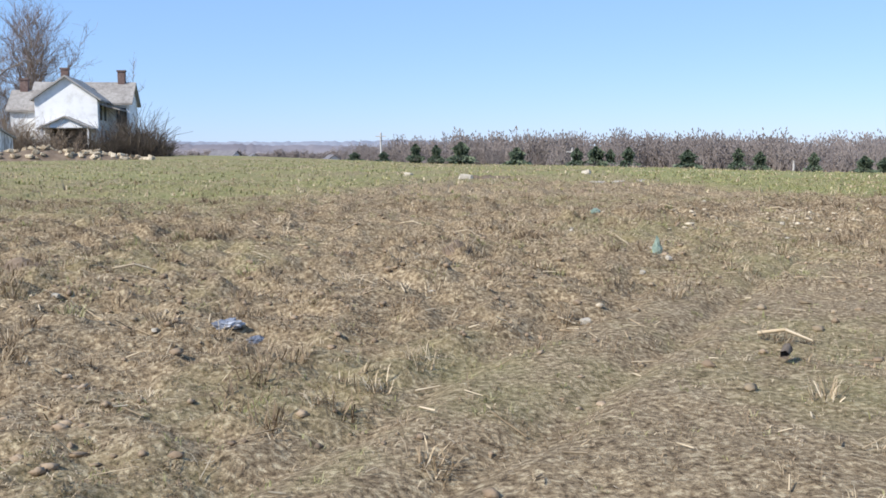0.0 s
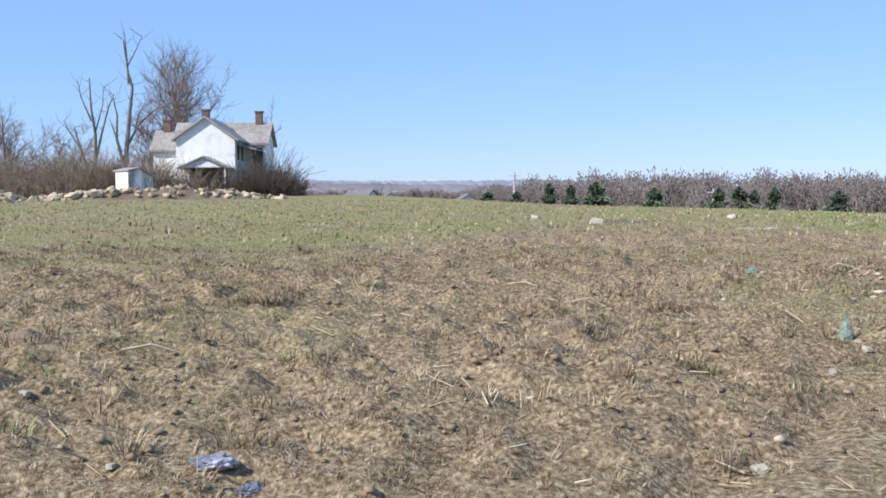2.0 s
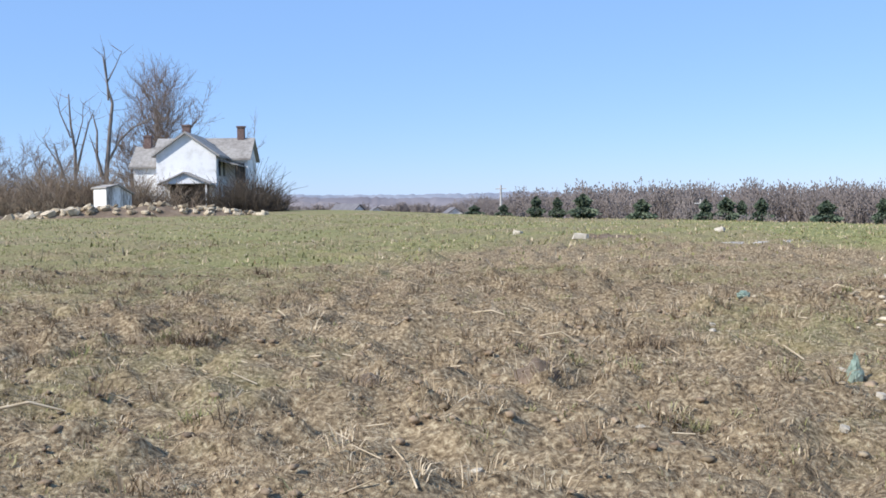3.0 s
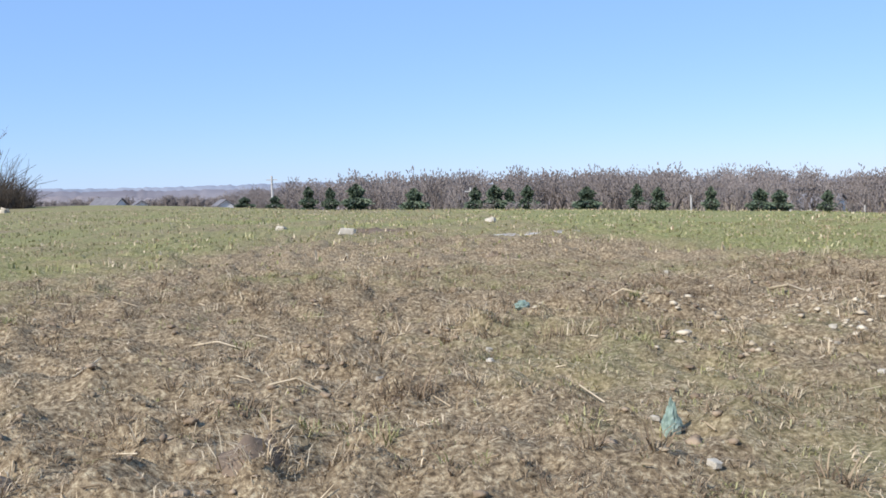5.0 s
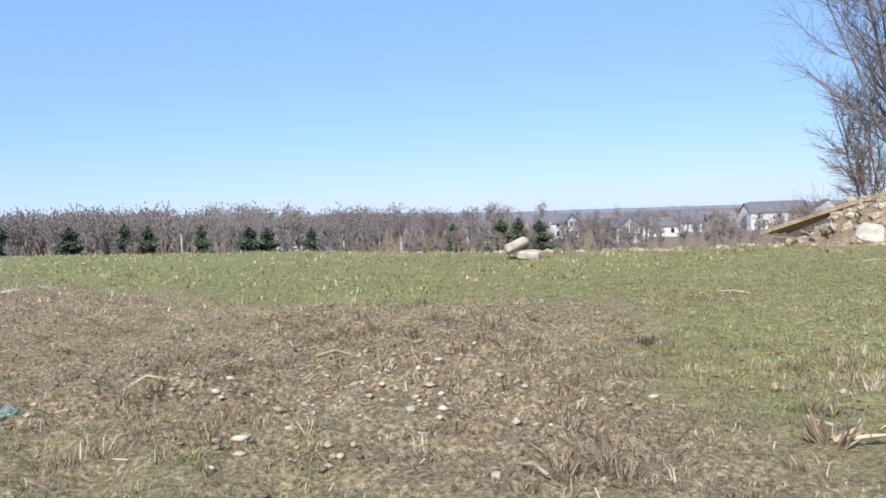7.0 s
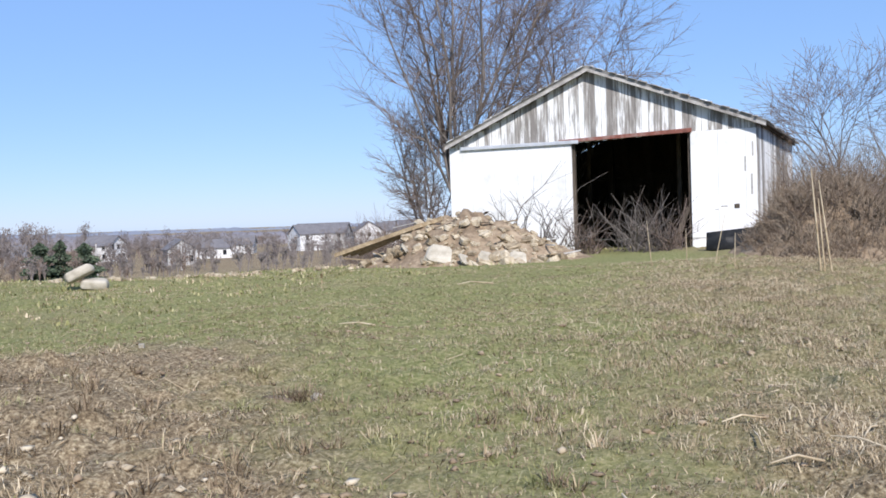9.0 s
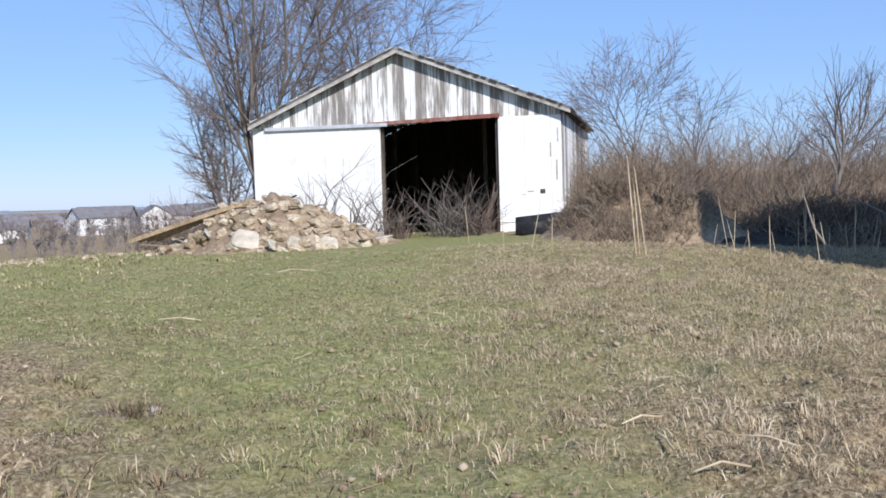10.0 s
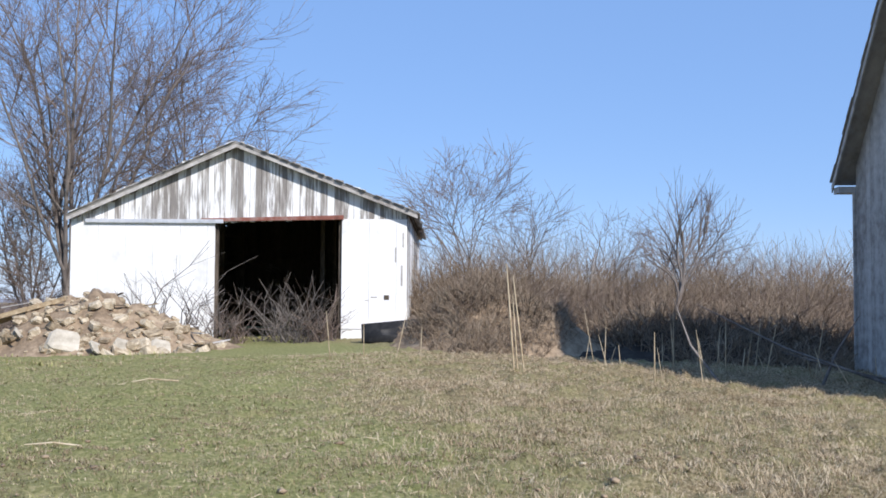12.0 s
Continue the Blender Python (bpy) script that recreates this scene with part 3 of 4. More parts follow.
# front porch with its own small gable
part("porch_gable", prism([(.9, 2.45), (5.0, 2.45), (2.95, 3.35)], -2.1, -1.95), WHITE, house)
for s in (-1, 1):
    xe = 2.95 + s * 2.35
    part("porch_roof", prism([(2.95, 3.37), (xe, 2.32), (xe, 2.44), (2.95, 3.50)], -2.35, -.01), ROOFING, house)
for px in (.95, 4.8):
    part("porch_post", box(px, px + .14, -2.1, -1.96, -.3, 2.45), WHITE, house)
# Dark sheet on the white wall stands in for the porch's dark inside.
part("porch_back", box(1.2, 4.7, -.06, -.01, -.2, 2.4), DARKWOOD, house, "dark panel filling the porch opening")
def chimney(x, y, z0, z1):
    c = part("chimney", box(x - .35, x + .35, y - .3, y + .3, z0, z1), BRICK, house, "brick chimney", .02)
    part("chimney_cap", box(x - .42, x + .42, y - .37, y + .37, z1, z1 + .15), BRICK, c)
chimney(1.6, 5.5, 6.1, 8.1), chimney(6.4, 7.8, 6.3, 8.1), chimney(-1.8, 4.3, 5.4, 7.0)

# small shed in front of the house
shed = thing("shed", "small leaning weathered white shed with a dark panel standing in for the shaded open side", "shed", pose(-33.0, 74.9, .75, 0, 0, 48))
part("wall", prism([(0, -.2), (2.0, -.2), (2.0, 1.7), (.9, 2.35), (0, 2.1)], 0, .1), PEELING, shed)
# Closed dark panel instead of an opening; its colour paints the shade inside.
part("side_wall", box(1.9, 2.0, .1, 2.4, -.2, 1.7), DARKWOOD, shed, "dark panel standing in for the shaded open side")
part("back_wall", prism([(0, -.2), (2.0, -.2), (2.0, 1.7), (.9, 2.35), (0, 2.1)], 2.4, 2.5), PEELING, shed)
part("side_wall", box(0, .1, .1, 2.4, -.2, 2.1), PEELING, shed)
part("roof", prism([(-.1, 2.14), (.9, 2.37), (2.15, 1.66), (2.15, 1.76), (.9, 2.47), (-.1, 2.24)], -.2, 2.7), ROOFING, shed)

# ---------- trees by the barn and the house ----------
fan_tree("tree", "large bare tree with many upright limbs behind the barn", 42.3, 29.2, 17.0, 6.0, 11, 12, 15, 6, .009, .15, (0, -.9))
fan_tree("tree", "bare reddish tree drooping behind the barn roof", 47.0, 26.0, 13.6, 3.6, 8, 18, 15, 6, .009, .12, (0, -.6), .1)
fan_tree("tree", "low spreading bare tree at the foot of the larger tree", 42.0, 30.6, 7.0, 3.2, 7, 19, 12, 6, .009, .07, (0, .4), .06)
snag("tall half-dead tree with broken limbs and few twigs", -45.8, 102.0, [
    ([(0, 0), (.1, 3), (.4, 6), (.7, 9), (1.0, 11.5), (.6, 13), (.2, 16.4)], .42), ([(.6, 11.8), (.5, 14.5), (.3, 17.4)], .16), ([(.5, 13.6), (1.4, 15.4), (2.1, 17)], .12),
    ([(.5, 5.5), (1.6, 7.6), (3.0, 9.0), (4.8, 9.9), (6.6, 9.6)], .2), ([(1.2, 6.9), (1.6, 8.8), (2.4, 10)], .12), ([(-.1, 3.5), (-.7, 6), (-.6, 8.5), (-1.0, 10.4)], .28), ([(-.7, 6), (-1.4, 8.2)], .14), ([(.3, 2.6), (1.3, 3.6), (1.9, 4)], .12)], 5)
snag("dead tree of several splayed broken stems", -49.4, 102.5, [
    ([(0, 0), (-.7, 3), (-1.6, 6), (-1.9, 7.4)], .3), ([(0, 0), (.1, 3.2), (.2, 6.5), (-.2, 9.5), (-.3, 12.6)], .34), ([(.2, 4), (.9, 7), (1.6, 9.6), (2.2, 11)], .2), ([(-.2, 8), (-1.2, 10.6), (-1.5, 12.4)], .13), ([(-1.2, 4.8), (-2.4, 6.8), (-3.0, 8)], .13), ([(.1, 6.5), (1.0, 9.8), (1.1, 11.8)], .12)], 9)
snag("slim dark dead trunk beyond the brush", -58.3, 100.0, [([(0, 0), (.1, 4), (0, 8.6)], .32), ([(0, 5), (.8, 7)], .1), ([(0, 6), (-.7, 7.6)], .1)], 11)
fan_tree("tree", "full bare tree fanning up behind the farmhouse roof", -44.6, 113.7, 16.0, 4.2, 12, 21, 16, 5, .017, .17)
fan_tree("tree", "low bare tree behind the farmhouse", -46.8, 112.0, 10.0, 3.6, 7, 33, 12, 5, .016, .12)
fan_tree("tree", "low bare tree behind the farmhouse chimneys", -34.5, 114.0, 10.0, 3.4, 5, 37, 6, 2, .018, .12)
fan_tree("tree", "bare tree beyond the brush", -62.0, 108.0, 10.5, 4.5, 7, 35, 12, 5, .016, .14)
fan_tree("tree", "bare tree beyond the brush", -56.5, 110.0, 8.5, 3.5, 6, 36, 12, 5, .016, .12)
for (sx, sy, sh, ss) in ((44.5, 13.2, 8.4, 1), (45.5, 10.5, 6.5, 2), (47.0, 4.5, 6.0, 3), (46.0, 2.4, 6.4, 4), (49.0, 7.0, 6.0, 6)):
    bare_tree("sapling", "thin bare sapling rising out of the brush", sx, sy, sh, .07, 40 + ss, 4 if ss == 1 else 3, fork=2, spread=.75, up=.1, trunk=.36, thin=.008)
bare_tree("sapling", "leaning bare sapling with a dark broken trunk", 33.2, 6.4, 5.6, .10, 51, 3, lean=(.05, -.28), fork=2, spread=.5, up=.3, trunk=.5, thin=.006)
for i, (bx, by, bz, bh) in enumerate(((32.3, 22.3, 1.2, 2.0), (32.5, 21.0, .9, 1.9), (32.6, 20.4, .6, 1.5))):
    thicket("bush", "sparse bare shrub growing on the rubble", [(bx, by, .5, 1.2)], 60 + i, BARK, bh * 1.2, 13, .016, lambda x, y, bz=bz: bz, "bush")
for i, (bx, by, bh, br) in enumerate(((34.2, 20.3, 2.3, .5), (34.0, 18.0, 3.0, .7), (34.1, 17.3, 2.4, .5), (35.6, 19.0, 2.6, .8))):
    thicket("bush", "tangled bare shrub in front of the barn doorway", [(bx, by, br, 1)], 70 + i, BARK if i % 2 else TWIG, bh, 46, .016, category="bush")

thicket("brush", "dense red-brown bare brush beside the barns", [(42, 11, 4.5, 1.0), (39.5, 13.0, 2.2, 1.0), (45, 5, 5, .95), (44, 0, 5, 1.0), (50, 9, 5, 1.2), (52, 1, 6, 1.2), (48, -6, 6, 1.2), (40.5, 4.5, 2.5, .6), (40, 13.2, 2.4, 1.0), (43, 14.0, 3, 1.1)], 1, BRUSH, 4.6, 9500, .013)
thicket("brush", "dense grey-brown brush behind the shaded bank", [(40, 8, 2.5, .8), (40, 1.5, 3, .8), (41, -3, 3.5, .9), (37.5, 10.5, 1.8, .8)], 6, TWIG, 3.4, 3000, .012)
thicket("brush", "grey-brown bare brush at the foot of the tree", [(39.5, 29.5, 2.2, 1), (42, 32, 3.0, 1.0), (44.5, 29.5, 3, 1)], 2, TWIG, 2.9, 1300, .013)
thicket("brush", "dense brown bare brush beside the farmhouse", [(-46, 92, 6, 1), (-38, 84, 5, .95), (-53, 86, 7, 1), (-62, 92, 8, 1.1), (-35.8, 82, 3.2, 1), (-33.2, 82.5, 2.0, .85), (-39.5, 80, 3.5, 1.05), (-44, 80, 4, 1), (-56, 78, 5, .8), (-50, 79, 4, .9), (-30.5, 82.5, 2, .7)], 3, BRUSH, 5.0, 8500, .024)
thicket("brush", "dark tangled bush against the farmhouse", [(-24.8, 86.0, 2.2, 1), (-27.6, 85.0, 2.2, .9), (-23.4, 86.2, 1.5, .8), (-25.6, 88.5, 2.0, 1.3)], 4, DARKWOOD, 3.9, 1000, .03)

# ---------- heaps ----------
def heap(name, label, cx, cy, rx, ry, h, rot, mat, seed, rough=.35, rings=22, spokes=56, category="heap"):
    ca, sa = math.cos(radians(rot)), math.sin(radians(rot))
    def top(x, y):
        x, y = np.asarray(x, float), np.asarray(y, float)
        u, w = ((x - cx) * ca + (y - cy) * sa) / rx, (-(x - cx) * sa + (y - cy) * ca) / ry
        q = np.hypot(u, w) + .35 * (fbm(x * .7, y * .7, seed, 3) - .5)
        shape = np.clip(1 - q, 0, 1) ** .85 * np.clip(1.6 - q, 0, 1)
        return soil(x, y) - .06 + h * shape * (1 + rough * (fbm(x * 1.6, y * 1.6, seed + 3) - .5) * 2) * .75
    R, A = np.meshgrid(np.linspace(0, 1.25, rings), np.linspace(0, 2 * math.pi, spokes, endpoint=False))
    u, w = R * rx * np.cos(A), R * ry * np.sin(A)
    X, Y = cx + u * ca - w * sa, cy + u * sa + w * ca
    Z = top(X, Y) + (fbm(X * 5, Y * 5, seed + 9, 3) - .5) * .12 - np.clip(R - 1.1, 0, 1) * .6
    i = np.arange(rings * spokes).reshape(spokes, rings)
    j = np.roll(i, -1, 0)
    f = np.stack([i[:, :-1], i[:, 1:], j[:, 1:], j[:, :-1]], -1).reshape(-1, 4)
    ob = tagged(new(name, mesh_of(name, np.stack([X, Y, Z], -1).reshape(-1, 3), f, [mat], True)), label, category)
    return ob, top

def chunk_mesh(seed, flat=1.0):
    rng = random.Random(seed)
    bm = bmesh.new()
    bmesh.ops.create_cube(bm, size=1)
    bmesh.ops.bevel(bm, geom=bm.edges[:], offset=.16, segments=1, affect="EDGES")
    for v in bm.verts:
        v.co = Vector((v.co.x * rng.uniform(.8, 1.2), v.co.y * rng.uniform(.75, 1.2), v.co.z * flat * rng.uniform(.75, 1.2)))
    me = bpy.data.meshes.new("stone")
    bm.to_mesh(me), bm.free()
    return me
CHUNKS = [chunk_mesh(i, .7) for i in range(6)]
for c in CHUNKS:
    c.materials.append(STONE)
SLABS = [chunk_mesh(20 + i, .28) for i in range(3)]
for c in SLABS:
    c.materials.append(PALE)

def strew(parent, top, cx, cy, rx, ry, n, lo, hi, seed, name="stone"):
    rng = random.Random(seed)
    for i in range(n):
        a, q = rng.uniform(0, 6.283), math.sqrt(rng.random())
        x, y = cx + rx * q * math.cos(a), cy + ry * q * math.sin(a)
        s = rng.uniform(lo, hi) * (rng.random() ** 1.5 * .9 + .35)
        me = rng.choice(CHUNKS)
        m = pose(x, y, float(top(x, y)) + s * .08, rng.uniform(-35, 35), rng.uniform(-35, 35), rng.uniform(0, 360)) @ Matrix.Diagonal((s * rng.uniform(.8, 1.5), s, s, 1))
        part_mesh(name, me, parent, m=m)

def plank(name, label, p0, p1, w, t, mat, parent=None, category="plank"):
    p0, p1 = Vector(p0), Vector(p1)
    bm = box(-w / 2, w / 2, -t / 2, t / 2, 0, (p1 - p0).length)
    for v in bm.verts:
        v.co.x += .02 * math.sin(v.co.z * 3)
    me = bpy.data.meshes.new(name)
    bm.to_mesh(me), bm.free()
    me.materials.append(mat)
    ob = new(name, me)
    ob.matrix_basis = Matrix.Translation(p0) @ (p1 - p0).to_track_quat("Z", "Y").to_matrix().to_4x4()
    if parent:
        ob.parent = parent
        return tagged(ob, label)
    return tagged(ob, label, category)

pile, pile_top = heap("stone_mound", "large mound of broken pale stone, earth and timber before the barn", 31.0, 23.3, 2.7, 4.3, 2.35, 4, LITTER, 31, category="rubble")
strew(pile, pile_top, 30.7, 23.3, 2.3, 3.9, 290, .10, .36, 5)
strew(pile, pile_top, 29.3, 23.2, 1.0, 3.6, 70, .12, .42, 6)
for i, (x, y, s, r) in enumerate(((28.6, 23.2, .62, 10), (28.9, 21.7, .42, 50), (28.6, 22.3, .36, 70), (29.2, 20.8, .4, 20), (29.0, 24.6, .36, 100))):
    part_mesh("slab", SLABS[i % 3], pile, "pale broken concrete slab", pose(x, y, float(pile_top(x, y)) + .15, 55, 10, r - 80) @ Matrix.Diagonal((s * 1.2, s, s, 1)))
rp = random.Random(8)
for i in range(46):
    x, y = 31 + rp.uniform(-2.2, 1.6), 23.3 + rp.uniform(-3.6, 4.2)
    z = float(pile_top(x, y)) + .06
    a, l = rp.uniform(0, 6.28), rp.uniform(.4, 1.3)
    plank("board", "broken grey board", (x, y, z), (x + l * math.cos(a), y + l * math.sin(a), z + rp.uniform(-.25, .3)), rp.uniform(.05, .14), .03, rp.choice((TRIM, STRAW, DARKWOOD, STRAW)), pile)
for k in range(4):
    plank("beam", "pale split log", (29.6 + .2 * k, 27.7 - .2 * k, .5), (30.2 + .15 * k, 25.0 - .3 * k, 1.35 + .1 * k), .15, .13, STRAW, pile)
# rubble scattered along the edge of the field towards the pile
strip = thing("rubble_row", "low scattered row of pale stones along the field edge", "rubble", None)
rs = random.Random(14)
for i in range(70):
    f = rs.random()
    x, y = 29.5 - 11 * f + rs.gauss(0, .5), 28.3 + .5 * f + rs.gauss(0, .7)
    s = rs.uniform(.06, .2)
    part_mesh("stone", rs.choice(CHUNKS), strip, m=pose(x, y, at_ground(x, y, s * .2), rs.uniform(-30, 30), rs.uniform(-30, 30), rs.uniform(0, 360)) @ Matrix.Diagonal((s * 1.2, s, s, 1)))

bank, bank_top = heap("earth_bank", "bare earth bank with torn roots and dead grass", 30.6, 11.7, 2.9, 3.0, 2.5, -20, LITTER, 41, .4, category="bank")
# Bank spread over the shaded ground, with the shadow put into its colour.
berm, berm_top = heap("earth_bank", "earth bank coloured dark for the shade of the barn", 31.2, 5.4, 3.8, 6.0, 1.1, 8, SHADE_EARTH, 43, .3, category="bank")
debris, debris_top = heap("debris_heap", "low heap of dark debris beside the barn wall", 33.6, 14.3, 1.4, 1.7, 1.1, 0, EARTH, 47, .5, category="heap")
thicket("dead_weeds", "dead pale weeds and roots on the earth bank", [(29.8, 11.9, 2.2, 1), (32.5, 12.6, 1.4, 1), (28.4, 12.0, 1.0, .8), (30.6, 12.8, 1.6, 1)], 15, BRUSH, .85, 4200, .011, lambda x, y: float(np.maximum(bank_top(x, y), soil(x, y))), "weeds")
thicket("dead_weeds", "brown litter of twigs on the shaded bank", [(33, 7.5, 2.0, 1), (34, 4, 2.2, 1), (33.5, 1.5, 2.2, 1), (37, 7, 2.5, 1.5), (37, 2, 2.5, 1.5), (30.6, 7.4, 1.9, .8), (30.8, 4.4, 1.9, .8), (30.4, 1.8, 1.8, .8), (28.2, 6.2, 1.7, .5), (28.0, 3.8, 1.5, .5)], 16, BRUSH, 1.6, 6500, .015, lambda x, y: float(np.maximum(berm_top(x, y), soil(x, y))), "weeds")
thicket("root_mass", "torn dark roots on top of the bank", [(29.4, 10.9, .5, 1)], 17, DARKWOOD, .7, 70, .018, lambda x, y: float(bank_top(x, y)), "roots")
tarp = tagged(new("black_sheet", mesh_of("black_sheet", [(33.0, 15.9, .92), (33.0, 14.1, 1.1), (32.5, 14.0, .42), (32.4, 15.8, .40), (33.06, 15.9, .90), (33.06, 14.1, 1.08), (32.56, 14.0, .38), (32.46, 15.8, .36)], [(0, 1, 2, 3), (7, 6, 5, 4), (0, 4, 5, 1), (1, 5, 6, 2), (2, 6, 7, 3), (3, 7, 4, 0)], [BLACK])), "bent black sheet leaning on debris by the barn", "sheet")
# tall dry stalks and fallen branches
def stalk(x, y, h, lean, r=.018, label="tall pale dry weed stalk standing in the grass", mat=None):
    z = at_ground(x, y, -.03)
    v, f = tube_cloud([((x, y, z), (x + lean[0] * .5, y + lean[1] * .5, z + h * .5), r, r * .85), ((x + lean[0] * .5, y + lean[1] * .5, z + h * .5), (x + lean[0], y + lean[1], z + h), r * .85, r * .4)], 5)
    return tagged(new("stalk", mesh_of("stalk", v, f, [mat or STRAW], True)), label, "stalk", "dry stalks by the bank")
stalk(22.6, 11.45, 2.1, (0, .15), .022), stalk(22.7, 11.25, 1.9, (0, .22), .02), stalk(22.65, 11.38, 1.5, (0, .1))
for i in range(34):
    x, y = 21.0 + rp.uniform(0, 5), rp.uniform(3.0, 10.0)
    stalk(x, y, rp.uniform(.4, 1.3), (rp.gauss(0, .12), rp.gauss(0, .14)), rp.uniform(.008, .016))
for x, y, h in ((24.5, 15.4, 1.1), (24.8, 14.0, 1.2), (25.5, 14.8, .9), (24.0, 13.4, .8)):
    stalk(x, y, h, (0, rp.gauss(0, .1)), .012)
for (x0, y0, x1, y1, h) in ((21.6, 4.4, 25.0, 7.4, 1.4), (22.4, 5.6, 23.2, 4.6, 1.35), (21.2, 3.4, 23.6, 6.0, .5), (22.0, 7.6, 23.5, 8.2, 1.5)):
    z0, z1 = at_ground(x0, y0), at_ground(x1, y1)
    v, f = tube_cloud([((x0, y0, z0), ((x0 + x1) / 2, (y0 + y1) / 2 + .1, z0 + h * .45), .035, .026), (((x0 + x1) / 2, (y0 + y1) / 2 + .1, z0 + h * .45), (x1, y1, z1 + h), .026, .008)], 5)
    tagged(new("branch", mesh_of("branch", v, f, [BARK], True)), "fallen bare grey branch propped in the weeds", "branch", "fallen branches")

# rubble in front of the farmhouse
hr, hr_top = heap("stone_mound", "long low bank of broken stone before the farmhouse", -29.0, 72.6, 9.5, 1.9, 1.1, 20, EARTH, 51, .4, 16, 90, "rubble")
for i in range(170):
    f, g = rp.uniform(-1, 1), rp.gauss(0, .45)
    x, y = -29.0 + 9 * f * .94 - 1.4 * g * .34, 72.4 + 9 * f * .34 + 1.4 * g
    s = rp.uniform(.15, .6) * (1.25 if f < -.3 else .8)
    part_mesh("stone", rp.choice(CHUNKS), hr, m=pose(x, y, float(hr_top(x, y)) + .1, rp.uniform(-40, 40), rp.uniform(-40, 40), rp.uniform(0, 360)) @ Matrix.Diagonal((s * 1.3, s, s * .9, 1)))
hr2, hr2_top = heap("stone_mound", "mound of broken pale stone beside the brush", -42.5, 67.0, 6.5, 2.2, 1.3, 18, EARTH, 53, .4, 16, 70, "rubble")
strew(hr2, hr2_top, -42.5, 66.8, 6.0, 1.8, 110, .25, .8, 21)

# two pale boulders on the edge of the field
bx, by = 17.6, 26.4
for dx, dy, s, tilt in ((.1, -.1, .42, 8), (-.14, .14, .45, -12)):
    b = tagged(new("boulder", chunk_mesh(77 + int(tilt), .62)), "pale rounded boulder lying on the field edge" if tilt > 0 else "pale flat boulder propped on another", "boulder", "pair of boulders")
    b.data.materials.append(PALE)
    b.modifiers.new("round", "SUBSURF").render_levels = 2
    b.modifiers[0].levels = 2
    b.matrix_basis = pose(bx + dx, by + dy, at_ground(bx, by, .11 if tilt > 0 else .36), tilt, 4 if tilt > 0 else -24, -45) @ Matrix.Diagonal((s * 1.5, s, s, 1))

# ---------- evergreens, poles and far houses ----------
def evergreen(height, width, seed):
    rng = np.random.default_rng(seed)
    t = thing("evergreen", "dark green bushy conifer at the foot of the woods", "tree", None, "evergreens")
    v, f = tube_cloud([((0, 0, -.5), (0, 0, height * .9), .16, .03)], 6)
    part_mesh("trunk", mesh_of("trunk", v, f, [BARK]), t)
    n = 3600
    h = rng.random(n) ** 1.15
    rad = width * (1 - h) ** .62 * (.55 + .45 * rng.random(n)) * (.8 + .4 * rng.random(n)) * (.75 + .3 * np.sin(h * 23 + rng.random(n)))
    a = rng.random(n) * 6.283
    c = np.stack([rad * np.cos(a), rad * np.sin(a), .04 * height + h * height * .96], -1)
    d = np.stack([np.cos(a), np.sin(a), -.25 + rng.normal(0, .35, n)], -1)
    side = np.cross(d, rng.normal(0, 1, (n, 3)))
    side /= np.linalg.norm(side, axis=1, keepdims=True)
    s = (.09 + .13 * rng.random(n))[:, None] * (width / 1.6)
    q = np.stack([c - side * s * .5, c + d * s * .9, c + side * s * .5, c - d * s * .8], 1)
    part_mesh("crown", mesh_of("crown", q.reshape(-1, 3), np.arange(4 * n).reshape(-1, 4), [NEEDLE]), t)
    return t
EV = [evergreen(6.2, 1.9, 1), evergreen(5.4, 2.2, 2), evergreen(7.0, 1.8, 3)]
def plant(i, x, y, k, top=None):
    z = float(land(x, y))
    m = pose(x, y, z - .2, 0, 0, (x * 37) % 360)
    if top is not None:
        k = (top + 1.1 - z) / (6.2, 5.4, 7.0)[i]
    ob = EV[i] if not EV[i].get("placed") else copy_thing(EV[i], Matrix())
    EV[i]["placed"] = 1
    ob.matrix_basis = m @ Matrix.Diagonal((max(k, .9) * 1.35, max(k, .9) * 1.35, k, 1))
for i, x, y, top in ((0, -1.0, 152, 1.3), (2, 2.2, 152, 1.1), (1, 6.1, 152, 1.5), (0, -6.2, 158, .1), (1, -11, 160, 0), (1, 14.7, 151, .6), (0, 23.8, 150, .5), (1, 26.6, 149, .7), (2, 28.8, 149, .3), (0, 31.4, 148, .6), (1, 39.9, 146, .1), (2, 46.9, 144, .4), (0, 49.8, 143, -.2), (2, 57.0, 141, -.3), (1, 65, 142, -.9), (1, 68, 142, -1.2), (0, 80, 150, -1.5), (2, 102, 140, -1.8), (1, 106, 132, -1.6), (0, 109, 131, -1.3), (1, 112, 129, -1.9)):
    plant(i, x, y, 1, top)

def pole(x, y, top, arm=True):
    t = thing("utility_pole", "tall weathered wooden utility pole", "pole", None, "utility poles")
    z = float(land(x, y)) - .3
    v, f = tube_cloud([((x, y, z), (x, y, top), .21, .15)], 8)
    part_mesh("shaft", mesh_of("shaft", v, f, [TRIM], True), t)
    if arm:
        part("crossarm", box(x - .9, x + .9, y - .06, y + .06, top - .7, top - .55), TRIM, t)
for x, y, top in ((-6.9, 165, 4.2), (23.2, 150.5, 1.5), (56, 146, -.6), (88, 153, -3.2), (98, 150, -3.0), (151, 168, -2.2), (168, 160, -2.4)):
    pole(x, y, top, top > 0)

